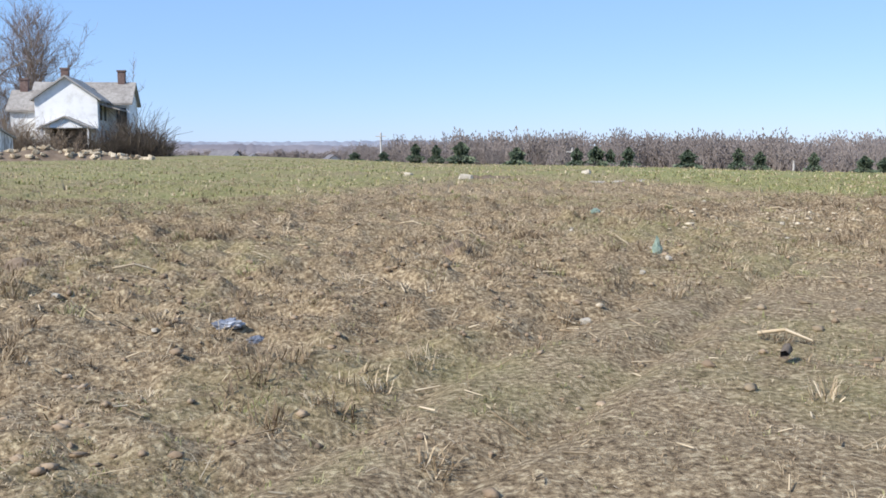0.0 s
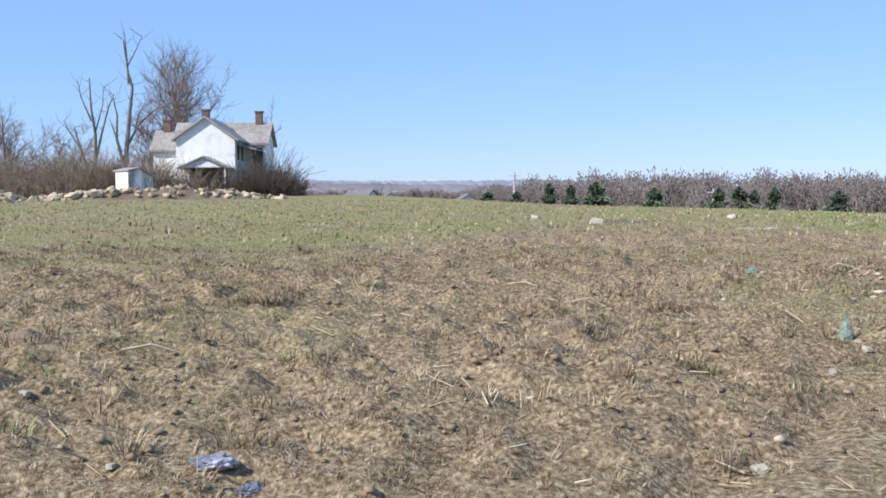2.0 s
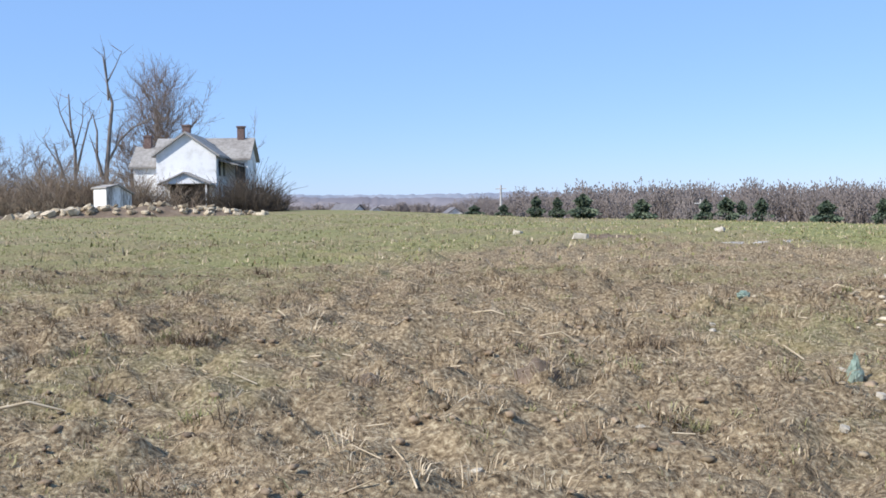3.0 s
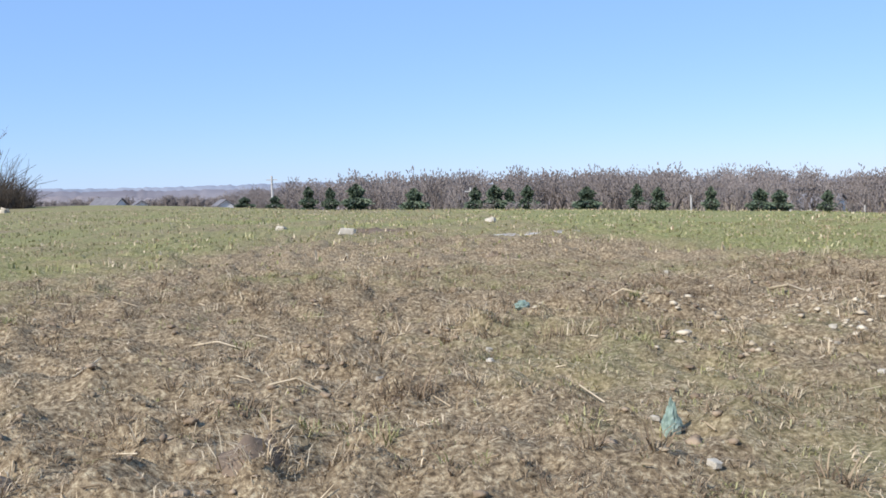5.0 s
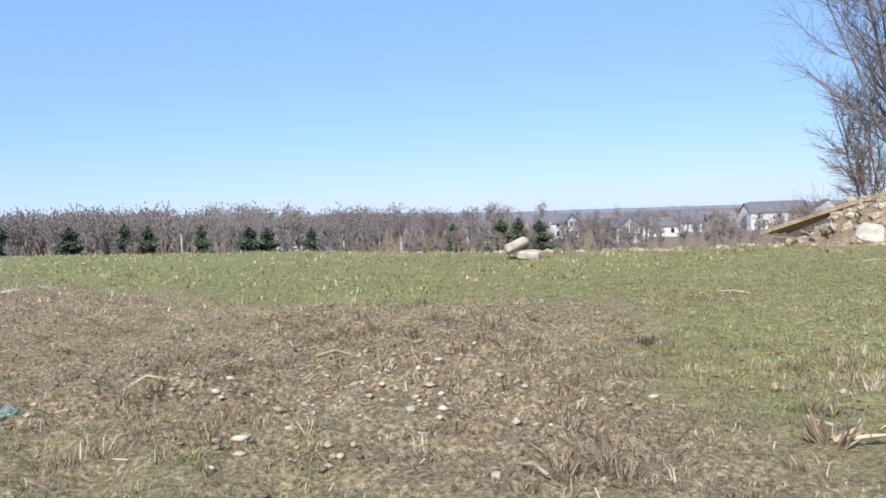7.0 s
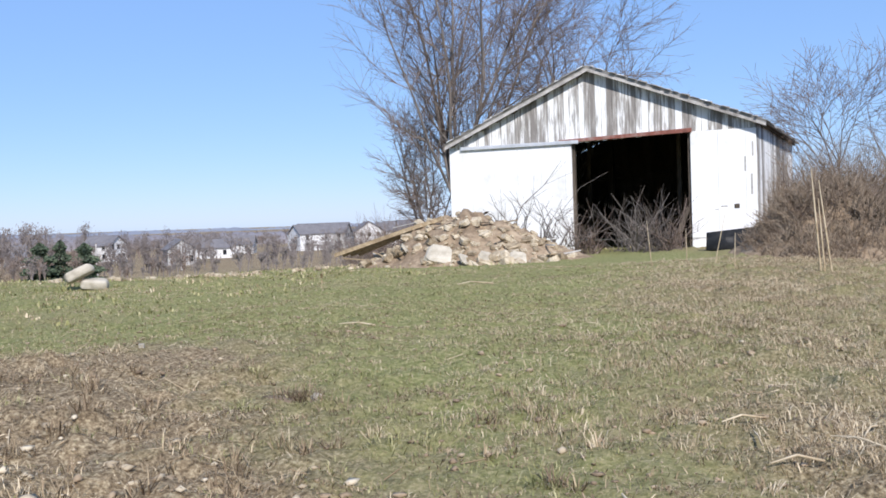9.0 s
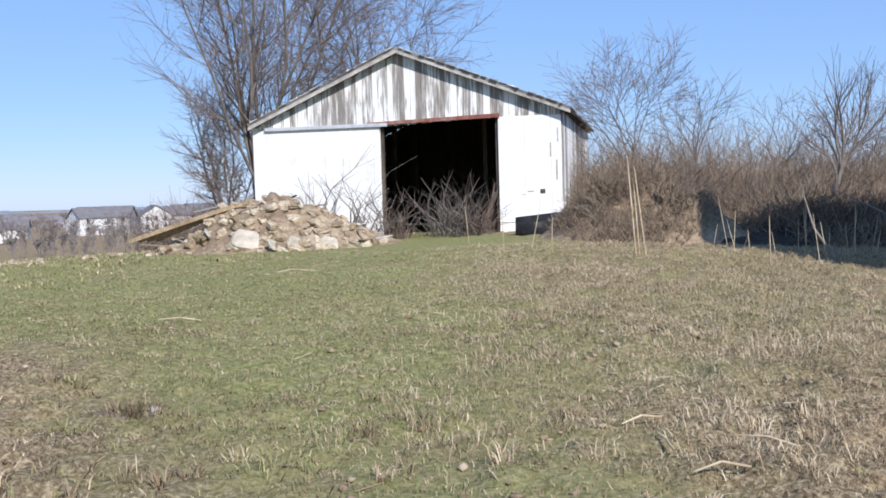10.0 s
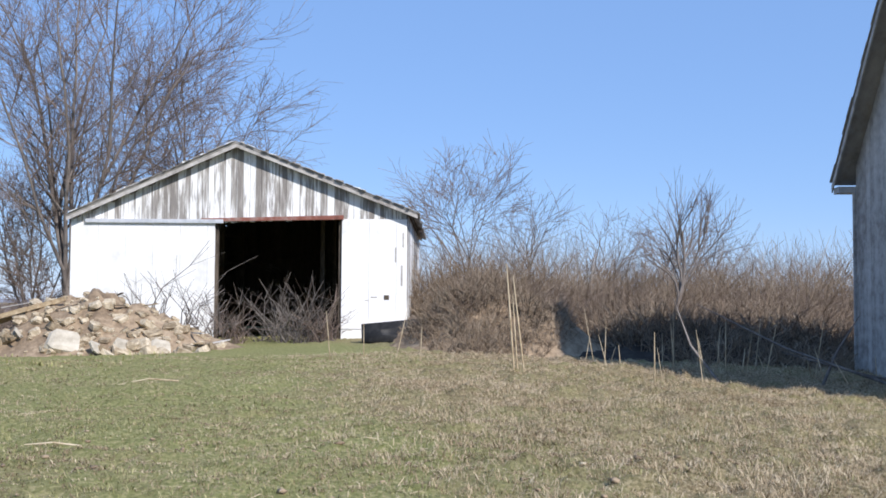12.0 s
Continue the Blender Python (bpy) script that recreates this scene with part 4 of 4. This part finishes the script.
SIDINGS = [material("far house siding " + c, [(k * .8, k * .78, k * .75), (k, k, k * .98)], .5, .8, 0) for c, k in (("white", .72), ("grey", .42), ("tan", .55))]
SHINGLE = material("far house shingles", [(.13, .125, .13), (.2, .19, .195)], 1, .9, 0)
def far_house(x, y, w, d, eave, rz, siding, label):
    z = float(land(x, y))
    t = thing("house", label, "house", pose(x, y, z, 0, 0, rz), "houses in the valley")
    r = eave + w * .32
    part("wall", prism([(-w / 2, -.5), (w / 2, -.5), (w / 2, eave), (0, r), (-w / 2, eave)], -d / 2, d / 2), SIDINGS[siding], t)
    for s in (-1, 1):
        part("roof", prism([(0, r + .05), (s * (w / 2 + .4), eave - .2), (s * (w / 2 + .4), eave), (0, r + .28)], -d / 2 - .4, d / 2 + .4), SHINGLE, t)
    for zz in ((1.0, 3.7) if eave > 4 else (1.0,)):
        for xx in (-w * .3, 0, w * .3):
            part("window", box(xx - .5, xx + .5, -d / 2 - .06, -d / 2 - .01, zz, zz + 1.4), GLASS, t)
    for zz in ((1.0, 3.7) if eave > 4 else (1.0,)):
        for yy in (-d * .28, d * .28):
            part("window", box(-w / 2 - .06, -w / 2 - .01, yy - .5, yy + .5, zz, zz + 1.4), GLASS, t)
for x, y, w, d, e, rz, sd in ((270, 196, 9, 12, 5.4, 60, 0), (284, 196, 10, 10, 5.4, 20, 1), (296, 190, 10, 12, 5.4, -50, 0), (303, 183, 9, 12, 5.2, 30, 0), (320, 186, 10, 12, 5.6, 70, 2), (338, 200, 10, 14, 5.4, 20, 1), (296, 215, 10, 13, 5.4, -20, 2), (250, 210, 8, 10, 3, 30, 2), (232, 214, 8, 10, 3, 70, 0), (205, 222, 8, 9, 4.8, 10, 0), (180, 232, 9, 10, 3, 45, 2), (187, 178, 7, 7, 4.0, -35, 1), (222, 196, 7, 9, 3, 40, 0)):
    far_house(x, y, w, d, e, rz, sd, ("white", "grey", "tan")[sd] + " two-storey house in the valley subdivision" if e > 4 else ("white", "grey", "tan")[sd] + " low house among the bare valley trees")
far_house(-50, 250, 5, 7, 2.4, 65, 0, "low white house beyond the field edge"), far_house(-43, 252, 4, 4, 2.2, 20, 0, "small white outbuilding beyond the field edge"), far_house(97, 184, 7, 9, 4.6, 30, 0, "white house with a steep gable behind conifers"), far_house(-24, 262, 4, 5, 3.0, 20, 0, "tiny white shed beyond the field edge")

# ---------- far woods ----------
def wood(name, label, rng, spots, mat, thin):
    """spots: (x, y, height)."""
    temps = []
    for k in range(7):
        l, t = grow(random.Random(200 + k), 10, .16, 4, fork=4, spread=.42, up=.95, trunk=.26, shrink=.74)
        segs = l + t
        top = max(s[1][2] for s in segs)
        pick = random.Random(300 + k)
        ranked = sorted(segs, key=lambda q: -q[2])
        keep = ranked[:70] + pick.sample(ranked[70:], 170)
        v, f = tube_cloud([(np.array(a) / top, np.array(b) / top, max(r0 * .08, thin * pick.uniform(1, 1.7)), max(r1 * .08, thin * .9)) for a, b, r0, r1 in keep], 3)
        temps.append((v, f))
    V, F, n = [], [], 0
    for x, y, h in spots:
        v, f = temps[rng.randrange(7)]
        a = rng.uniform(0, 6.28)
        ca, sa, w = math.cos(a), math.sin(a), rng.uniform(.8, 1.4)
        p = np.stack([(v[:, 0] * ca - v[:, 1] * sa) * h * w + x, (v[:, 0] * sa + v[:, 1] * ca) * h * w + y, v[:, 2] * h + float(land(x, y)) - .3], -1)
        V.append(p), F.append(f + n)
        n += len(v)
    return tagged(new(name, mesh_of(name, np.concatenate(V), np.concatenate(F), [mat])), label, "woods", kind="stuff")
rw = random.Random(77)
spots = []
for i in range(1700):
    yaw = rw.uniform(-76, 26)
    r = rw.uniform(268, 400) if yaw > 6 else rw.uniform(165, 330) if yaw > -32 else rw.uniform(200, 420)
    top = float(np.interp(yaw, [-76, -60, -50, -40, -36, -28, -12, 0, 4, 14, 26], [.4, .4, .2, .4, 2.2, 4.6, 6.8, 5.6, 3.4, 1.6, 1.8])) + rw.gauss(0, .9)
    if -43 < yaw < -38 and rw.random() < .5:
        top += 3
    x, y = 1 - r * math.sin(radians(yaw)), 8 + r * math.cos(radians(yaw))
    if yaw > 5 or any(math.hypot(x - a, y - b) < 9 for a, b in ((270, 196), (284, 196), (303, 183), (97, 184), (187, 178), (-52, 252))) or (yaw > 7 and r < 262):
        continue
    if yaw < -36 and rw.random() < .45:
        continue
    if yaw < -50 and 215 < math.hypot(x, y) < 335 and rw.random() < .55 and yaw < -53:
        continue
    spots.append((x, y, max(3.5, 1.6 + (top - 1.6) * r / 230 + rw.uniform(-3.0, .1) - float(land(x, y)))))
low_spots = []
for i in range(340):
    yaw, r = rw.uniform(5, 27), rw.uniform(275, 420)
    x, y = 1 - r * math.sin(radians(yaw)), 8 + r * math.cos(radians(yaw))
    low_spots.append((x, y, max(3.0, rw.gauss(1.5, .5) * r / 300 - float(land(x, y)) + rw.uniform(-1.5, .3))))
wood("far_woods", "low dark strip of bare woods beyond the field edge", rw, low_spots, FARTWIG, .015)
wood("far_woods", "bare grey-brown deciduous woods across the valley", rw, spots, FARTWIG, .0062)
def scrub(n, seed, y0, y1, r0, r1, h, mat):
    rng = random.Random(seed)
    out = []
    for i in range(n):
        yaw, r = rng.uniform(y0, y1), rng.uniform(r0, r1)
        out.append((1 - r * math.sin(radians(yaw)), 8 + r * math.cos(radians(yaw)), h * rng.uniform(.5, 1.1)))
    return out
wood("scrub", "low red-brown scrub filling the valley below the woods", rw, scrub(400, 5, -78, 4, 130, 300, 5.0, None), FARTWIG, .012)
wood("scrub", "dense purple-brown scrub and young trees about the valley houses", rw, [s for s in scrub(520, 8, -79, -36, 150, 430, 5.6, None) if not (.5 < (s[1] - 8) / (s[0] - 1) < .9 and s[0] < 300)], TWIG, .012)
thicket("brush", "reddish bare saplings below the field edge", [(95, 168, 9, 1), (120, 170, 12, 1), (84, 170, 6, 1)], 23, BRUSH, 6.5, 700, .07)

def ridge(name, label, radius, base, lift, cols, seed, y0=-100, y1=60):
    # The given colours already hold the distance haze.
    m = material(name + " wooded slope tinted with haze", cols, .02, 1, 0, coarse=.5)
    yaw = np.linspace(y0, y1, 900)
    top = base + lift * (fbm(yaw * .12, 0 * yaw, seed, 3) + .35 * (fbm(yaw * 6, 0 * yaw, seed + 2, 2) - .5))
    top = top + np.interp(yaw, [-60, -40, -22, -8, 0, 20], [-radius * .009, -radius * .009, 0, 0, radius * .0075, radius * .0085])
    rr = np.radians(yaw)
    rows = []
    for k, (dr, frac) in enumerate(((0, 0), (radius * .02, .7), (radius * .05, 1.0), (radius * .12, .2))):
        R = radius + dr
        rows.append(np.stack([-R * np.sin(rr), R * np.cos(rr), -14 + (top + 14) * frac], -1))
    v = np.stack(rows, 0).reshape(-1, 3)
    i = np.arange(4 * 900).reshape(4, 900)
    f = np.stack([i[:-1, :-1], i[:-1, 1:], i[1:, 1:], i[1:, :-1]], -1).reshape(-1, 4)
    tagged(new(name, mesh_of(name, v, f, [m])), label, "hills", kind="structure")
# Haze is painted: the farther the ridge, the bluer its colour.
ridge("backdrop_near_woods", "distant brown wooded rise paled by painted haze", 480, -5.5, 6.5, [(.19, .165, .16), (.24, .21, .205), (.29, .26, .255)], 3)
ridge("backdrop_hills", "blue-grey wooded hills on the horizon with haze painted in", 1500, -3, 10, [(.20, .215, .25), (.24, .255, .29), (.28, .29, .32)], 9)
ridge("backdrop_far_woods", "distant grey-brown woods across the plain, haze in their colour", 850, -4.5, 7, [(.17, .155, .165), (.21, .195, .205), (.26, .24, .25)], 6)

# ---------- ground cover ----------
RNG = np.random.default_rng(3)
def tufts(name, label, cx, cy, blades, hgt, spread, width, mat, seed, flat=.6, category="grass"):
    """Tufts of bent blades at the given centres; all in one mesh."""
    rng = np.random.default_rng(seed)
    n = len(cx)
    per = np.repeat(np.arange(n), blades)
    k = len(per)
    a = rng.random(k) * 6.283
    rad = spread[per] * np.sqrt(rng.random(k))
    x, y = cx[per] + rad * np.cos(a), cy[per] + rad * np.sin(a)
    z = soil(x, y) - .008
    h = hgt[per] * (.4 + .8 * rng.random(k))
    d = a + rng.normal(0, 1.0, k)
    lean = flat * (.3 + rng.random(k) * 1.2)
    ux, uy = np.cos(d) * h * lean, np.sin(d) * h * lean
    px, py = -np.sin(d + rng.normal(0, .6, k)), np.cos(d + rng.normal(0, .6, k))
    w = width[per] * (.6 + .8 * rng.random(k)) * .5
    p = np.stack([x, y, z], -1)
    mid = p + np.stack([ux * .4, uy * .4, h * .62], -1)
    tip = p + np.stack([ux, uy, h * (1.0 - .35 * np.minimum(lean, 1.2))], -1)
    s = np.stack([px * w, py * w, 0 * w], -1)
    v = np.stack([p - s, p + s, mid + s * .8, mid - s * .8, tip + s * .25, tip - s * .25], 1).reshape(-1, 3)
    b = np.arange(k)[:, None] * 6
    f = np.concatenate([b + np.array([[0, 1, 2, 3]]), b + np.array([[3, 2, 4, 5]])], 0)
    return tagged(new(name, mesh_of(name, v, f, [mat])), label, category, kind="stuff")

def scatter(n, x0, x1, y0, y1, want, seed):
    rng = np.random.default_rng(seed)
    x, y = x0 + (x1 - x0) * rng.random(n), y0 + (y1 - y0) * rng.random(n)
    keep = rng.random(n) < want(x, y)
    return x[keep], y[keep]
track = lambda x, y: wheel_track(x, y)[0]
clump = lambda x, y, s: np.clip((fbm(x * 1.1, y * 1.1, s, 3) - .40) * 4, .05, 1)
def cover(name, label, n, box4, want, mat, seed, blades, h, sp, w, flat):
    x, y = scatter(n, *box4, want, seed)
    m = len(x)
    r = np.random.default_rng(seed + 1)
    big = .6 + 1.9 * np.clip(fbm(x * 1.3, y * 1.3, seed, 2) - .35, 0, 1) * r.random(m)
    return tufts(name, label, x, y, blades, h * big, sp * (.6 + .8 * r.random(m)), np.full(m, w), mat, seed + 2, flat)
NEAR, MID, FAR = (-9, 15, 2.5, 19), (-14, 27, 8, 32), (-40, 48, 20, 75)
cover("dry_grass", "short dead brown grass and stubble over the soil", 62000, NEAR, lambda x, y: clump(x, y, 21) * (1 - .6 * track(x, y)) * (1 - .5 * greenness(x, y)), DRY, 100, 11, .05, .055, .0042, 1.2)
cover("straw_stubble", "pale bleached straw and dead grass tufts", 40000, NEAR, lambda x, y: clump(x, y, 25) * (1 - .55 * track(x, y)), STRAW, 110, 8, .045, .055, .0036, 1.6)
cover("green_grass", "fresh green grass tufts among dead stubble", 17000, NEAR, lambda x, y: np.clip(.2 * clump(x, y, 29) * (1 - .5 * track(x, y)) + greenness(x, y), 0, 1), GREEN, 120, 11, .055, .055, .0042, 1.0)
cover("dry_grass", "dead brown grass farther over the field", 20000, MID, lambda x, y: clump(x, y, 31) * (1 - .6 * greenness(x, y)), DRY, 130, 9, .065, .11, .007, 1.2)
cover("straw_stubble", "pale dead grass farther over the field", 36000, MID, lambda x, y: (.3 + .7 * clump(x, y, 35)) * (.45 + .55 * np.clip((x - 9) / 6, 0, 1)), STRAW, 140, 10, .06, .15, .0055, 1.3)
cover("green_grass", "green grass farther over the field", 22000, MID, lambda x, y: np.clip(greenness(x, y) * 1.1, .03, 1), GREEN, 150, 12, .06, .15, .0065, 1.1)
cover("straw_stubble", "tall pale dead grass before the barns", 21000, (7.5, 27, 3, 17), lambda x, y: (.35 + .65 * clump(x, y, 39)) * np.clip((14.5 - y + (x - 15) * .22) / 3, 0, 1), STRAW, 160, 14, .11, .2, .005, 1.1)
cover("green_grass", "grass at the far edge of the field", 9000, FAR, lambda x, y: np.clip(.25 + greenness(x, y), 0, 1), GREEN, 170, 6, .12, .25, .03, .6)
cover("straw_stubble", "dead grass at the far edge of the field", 9000, FAR, lambda x, y: clump(x, y, 43), STRAW, 180, 6, .13, .25, .026, .6)

def lumps(name, label, x, y, size, mat, seed, sink=.25, flat=.7, category="stones"):
    """Small irregular lumps, joined."""
    rng = np.random.default_rng(seed)
    base = np.array([(1, 0, 0), (-1, 0, 0), (0, 1, 0), (0, -1, 0), (0, 0, 1), (0, 0, -1), (.6, .6, .55), (-.6, .6, .55), (.6, -.6, .55), (-.6, -.6, .55)])
    tri = np.array([(4, 6, 7), (4, 7, 9), (4, 9, 8), (4, 8, 6), (0, 2, 6), (2, 7, 6), (2, 1, 7), (1, 9, 7), (1, 3, 9), (3, 8, 9), (3, 0, 8), (0, 6, 8), (0, 5, 2), (2, 5, 1), (1, 5, 3), (3, 5, 0)])
    n = len(x)
    s = base[None] * (.65 + .7 * rng.random((n, 10, 1))) * np.stack([.8 + .7 * rng.random(n), .7 + .5 * rng.random(n), flat * (.7 + .5 * rng.random(n))], -1)[:, None]
    a = rng.random(n) * 6.283
    ca, sa = np.cos(a)[:, None], np.sin(a)[:, None]
    p = np.stack([s[..., 0] * ca - s[..., 1] * sa, s[..., 0] * sa + s[..., 1] * ca, s[..., 2]], -1) * size[:, None, None]
    p += np.stack([x, y, soil(x, y) + size * flat * (.6 - sink)], -1)[:, None]
    f = (tri[None] + (np.arange(n) * 10)[:, None, None]).reshape(-1, 3)
    return tagged(new(name, mesh_of(name, p.reshape(-1, 3), f, [mat])), label, category, kind="stuff")
x, y = scatter(17000, -9, 13, 2.5, 20, lambda x, y: clump(x, y, 51) * (1 - .8 * greenness(x, y)) * (1 - .7 * track(x, y)), 52)
lumps("clods", "dark crumbled clods of soil", x, y, .008 + .03 * RNG.random(len(x)) ** 3, LITTER, 53, category="clods")
stony = lambda x, y: np.clip((fbm(x * .45, y * .45, 61, 3) - .45) * 5, .06, 1) * np.clip(.25 + (y - 6) / 6, .1, 1) * (1 - .8 * greenness(x, y))
x, y = scatter(5200, -8, 14, 3, 20, stony, 62)
lumps("pebbles", "pale limestone pebbles scattered over the soil", x, y, .009 + .028 * RNG.random(len(x)) ** 2.5, STONE, 63)
x, y = scatter(900, 2.5, 7.5, 11, 17, lambda x, y: np.clip(1.2 - np.hypot(x - 4.6, y - 13.9) / 2.0, 0, 1), 64)
lumps("pebbles", "pale gravel showing through the thin grass", x, y, .012 + .03 * RNG.random(len(x)) ** 2, STONE, 65)
# straw lying flat
def lying(name, label, x, y, length, thick, mat, seed):
    rng = np.random.default_rng(seed)
    a = rng.random(len(x)) * 6.283
    z0 = soil(x, y) + thick + .012
    x1, y1 = x + length * np.cos(a), y + length * np.sin(a)
    z1 = soil(x1, y1) + thick + .012 + rng.random(len(x)) * .04
    v, f = tube_cloud([((x[i], y[i], z0[i]), (x1[i], y1[i], z1[i]), thick[i], thick[i] * .7) for i in range(len(x))], 4)
    return tagged(new(name, mesh_of(name, v, f, [mat])), label, "straw", kind="stuff")
x, y = scatter(3000, -9, 14, 3, 20, lambda x, y: np.clip(.75 - greenness(x, y), .1, 1), 71)
lying("straw", "broken pale corn stalks lying on the soil", x, y, .05 + .14 * RNG.random(len(x)) ** 2, .0025 + .004 * RNG.random(len(x)), STRAW, 72)

# clumps of turned turf
def clod_clump(x, y, r, h, seed):
    ob, top = heap("turf_clump", "upturned clump of soil and dead grass on the field", x, y, r, r * .8, h, seed * 31, EARTH, 80 + seed, .5, 7, 16, "clump")
    ob["group"] = "turf clumps"
for i, (x, y, r, h) in enumerate(((-.95, 10.1, .22, .2), (-4.06, 9.62, .3, .2), (.2, 10.2, .25, .16), (-2.7, 11.5, .3, .15), (-.3, 9.5, .18, .13), (8.0, 13.83, .35, .14), (3.4, 21.6, .4, .15), (1.0, 11.3, .2, .12))):
    clod_clump(x, y, r, h, i)
    tufts("turf_grass", "dry grass hanging from a turned turf", x + np.array([0, .1, -.12, .05]), y + np.array([-.12, -.05, -.02, .06]), 45, np.full(4, .13), np.full(4, .12), np.full(4, .006), STRAW if i % 2 == 0 else DRY, 300 + i, 1.1)

def tussocks(n, mat, seed, h):
    x, y = scatter(n, -9, 9, 4, 19, lambda x, y: clump(x, y, seed) * (1 - .9 * track(x, y)), seed)
    r = np.random.default_rng(seed)
    k = len(x)
    tufts("tussocks", "thick tussocks of dead grass on the field", x, y, 42, h * (.5 + .9 * r.random(k)), .05 + .11 * r.random(k), np.full(k, .006), mat, seed + 1, 1.0)
tussocks(700, STRAW, 401, .11), tussocks(1100, DRY, 411, .13), tussocks(420, GREEN, 421, .08)

# single stones, rocks, bags, stump
def stone(x, y, s, label="single pale stone lying on the soil", mat=None, flat=.7, seed=1):
    me = chunk_mesh(seed + 300, flat)
    me.materials.append(mat or PALE)
    ob = tagged(new("stone", me), label, "stone", "single stones")
    ob.matrix_basis = pose(x, y, at_ground(x, y, s * flat * .3), 10, -8, seed * 47) @ Matrix.Diagonal((s * 1.2, s, s, 1))
for i, (x, y, s) in enumerate(((1.02, 7.16, .07), (3.41, 12.98, .12), (1.8, 12.9, .09), (-.65, 36.0, .34), (1.25, 31.5, .42), (6.0, 36.4, .36), (-2.0, 6.72, .05), (-.1, 8.4, .05), (.75, 8.9, .05), (1.9, 9.2, .06), (2.3, 9.8, .06), (2.3, 10.6, .08), (4.3, 12.3, .08), (4.6, 12.9, .07), (4.1, 11.4, .09), (8.1, 13.7, .14), (9.4, 16.8, .12), (4.9, 17.5, .10), (11.5, 21.5, .16), (-3.1, 7.9, .06), (.9, 11.9, .10), (1.5, 12.2, .12), (1.7, 12.3, .08))):
    stone(x, y, s * (.85 if s < .08 else .5 if y < 25 else .8), seed=i)
patch, _ = heap("ash_patch", "dark bare patch of old fire on the field", 2.2, 32.6, 1.6, .7, .12, 5, EARTH, 90, .4, 8, 30, "patch")
patch, _ = heap("ash_patch", "dark bare patch of old fire on the field", 6.0, 28.4, 1.6, .6, .10, 0, TRIM, 91, .4, 8, 30, "patch")

def bag(x, y, w, h, mat, label, seed, lie=False):
    bm = bmesh.new()
    bmesh.ops.create_icosphere(bm, subdivisions=4, radius=1)
    for v in bm.verts:
        c = v.co.copy()
        k = 1 + .35 * noise.noise(c * 2.2 + Vector((seed, 0, 0))) + .18 * noise.noise(c * 6 + Vector((0, seed, 0)))
        taper = 1 if lie else (1 - .62 * max(0, c.z) ** .8)
        v.co = Vector((c.x * w * k * taper, c.y * w * .6 * k * taper, (c.z + .3) * h * k))
    me = bpy.data.meshes.new("plastic_bag")
    bm.to_mesh(me), bm.free()
    me.materials.append(mat)
    ob = tagged(new("plastic_bag", me), label, "bag")
    ob.matrix_basis = pose(x, y, at_ground(x, y, .01), 0, 0, 10 * seed)
bag(-1.5, 6.72, .10, .035, BLUEBAG, "crumpled blue plastic bag flattened on the soil", 1, True)
bag(-1.3, 6.64, .06, .03, BLUEBAG, "torn scrap of blue plastic on the soil", 4, True)
bag(2.34, 10.45, .055, .11, GREENBAG, "crumpled green plastic bag standing on the soil", 2)
bag(2.42, 14.6, .08, .05, GREENBAG, "flattened green plastic scrap in dead grass", 3, True)

st = thing("stump", "splintered pale stump with torn roots in the grass", "stump", pose(5.95, 10.6, at_ground(5.95, 10.6), 0, 0, 20))
segs = []
rr = random.Random(6)
for i in range(22):
    a = rr.uniform(0, 6.28)
    segs.append(((.06 * math.cos(a), .06 * math.sin(a), -.02), (.16 * math.cos(a) + rr.gauss(0, .05), .16 * math.sin(a), rr.uniform(.04, .2)), .014, .004))
v, f = tube_cloud(segs, 5)
part_mesh("splinters", mesh_of("splinters", v, f, [LITTER]), st)
for a, l in ((-20, .55), (-70, .4), (10, .5)):
    v, f = tube_cloud([((0, 0, .02), (l * .5 * math.cos(radians(a)), l * .5 * math.sin(radians(a)), .05), .018, .014), ((l * .5 * math.cos(radians(a)), l * .5 * math.sin(radians(a)), .05), (l * math.cos(radians(a + 15)), l * math.sin(radians(a + 15)), .04), .014, .006)], 5)
    part_mesh("root", mesh_of("root", v, f, [STRAW], True), st)
for (x, y, a, l, r) in ((5.23, 15.35, 10, .5, .02), (5.1, 15.5, 70, .45, .014), (3.6, 14.6, 120, .5, .012), (1.95, 6.2, -20, .33, .014), (1.9, 5.6, 60, .2, .03), (-3.0, 9.0, 25, .4, .012), (4.2, 11.1, 80, .28, .012), (-.5, 13.6, -10, .4, .01), (-1.1, 12.2, 75, .4, .01), (.2, 11.6, 5, .35, .008), (12.0, 15.5, 95, .5, .01), (18.0, 16.6, 95, .9, .014), (7.6, 9.9, 100, .3, .009), (8.2, 9.6, 60, .4, .008), (8.6, 10.4, 130, .3, .009), (8.0, 10.3, 20, .3, .008), (8.9, 9.7, 170, .35, .008)):
    z = at_ground(x, y, r + .03)
    ex, ey = x + l * math.cos(radians(a)), y + l * math.sin(radians(a))
    v, f = tube_cloud([((x, y, z), ((x + ex) / 2, (y + ey) / 2, z + .03), r, r * .85), (((x + ex) / 2, (y + ey) / 2, z + .03), (ex, ey, at_ground(ex, ey, r + .02)), r * .85, r * .5)], 5)
    tagged(new("stick", mesh_of("stick", v, f, [DARKWOOD if r == .03 and x < 3 else STRAW], True)), "pale dry stick lying on the field", "stick", "sticks on the field")
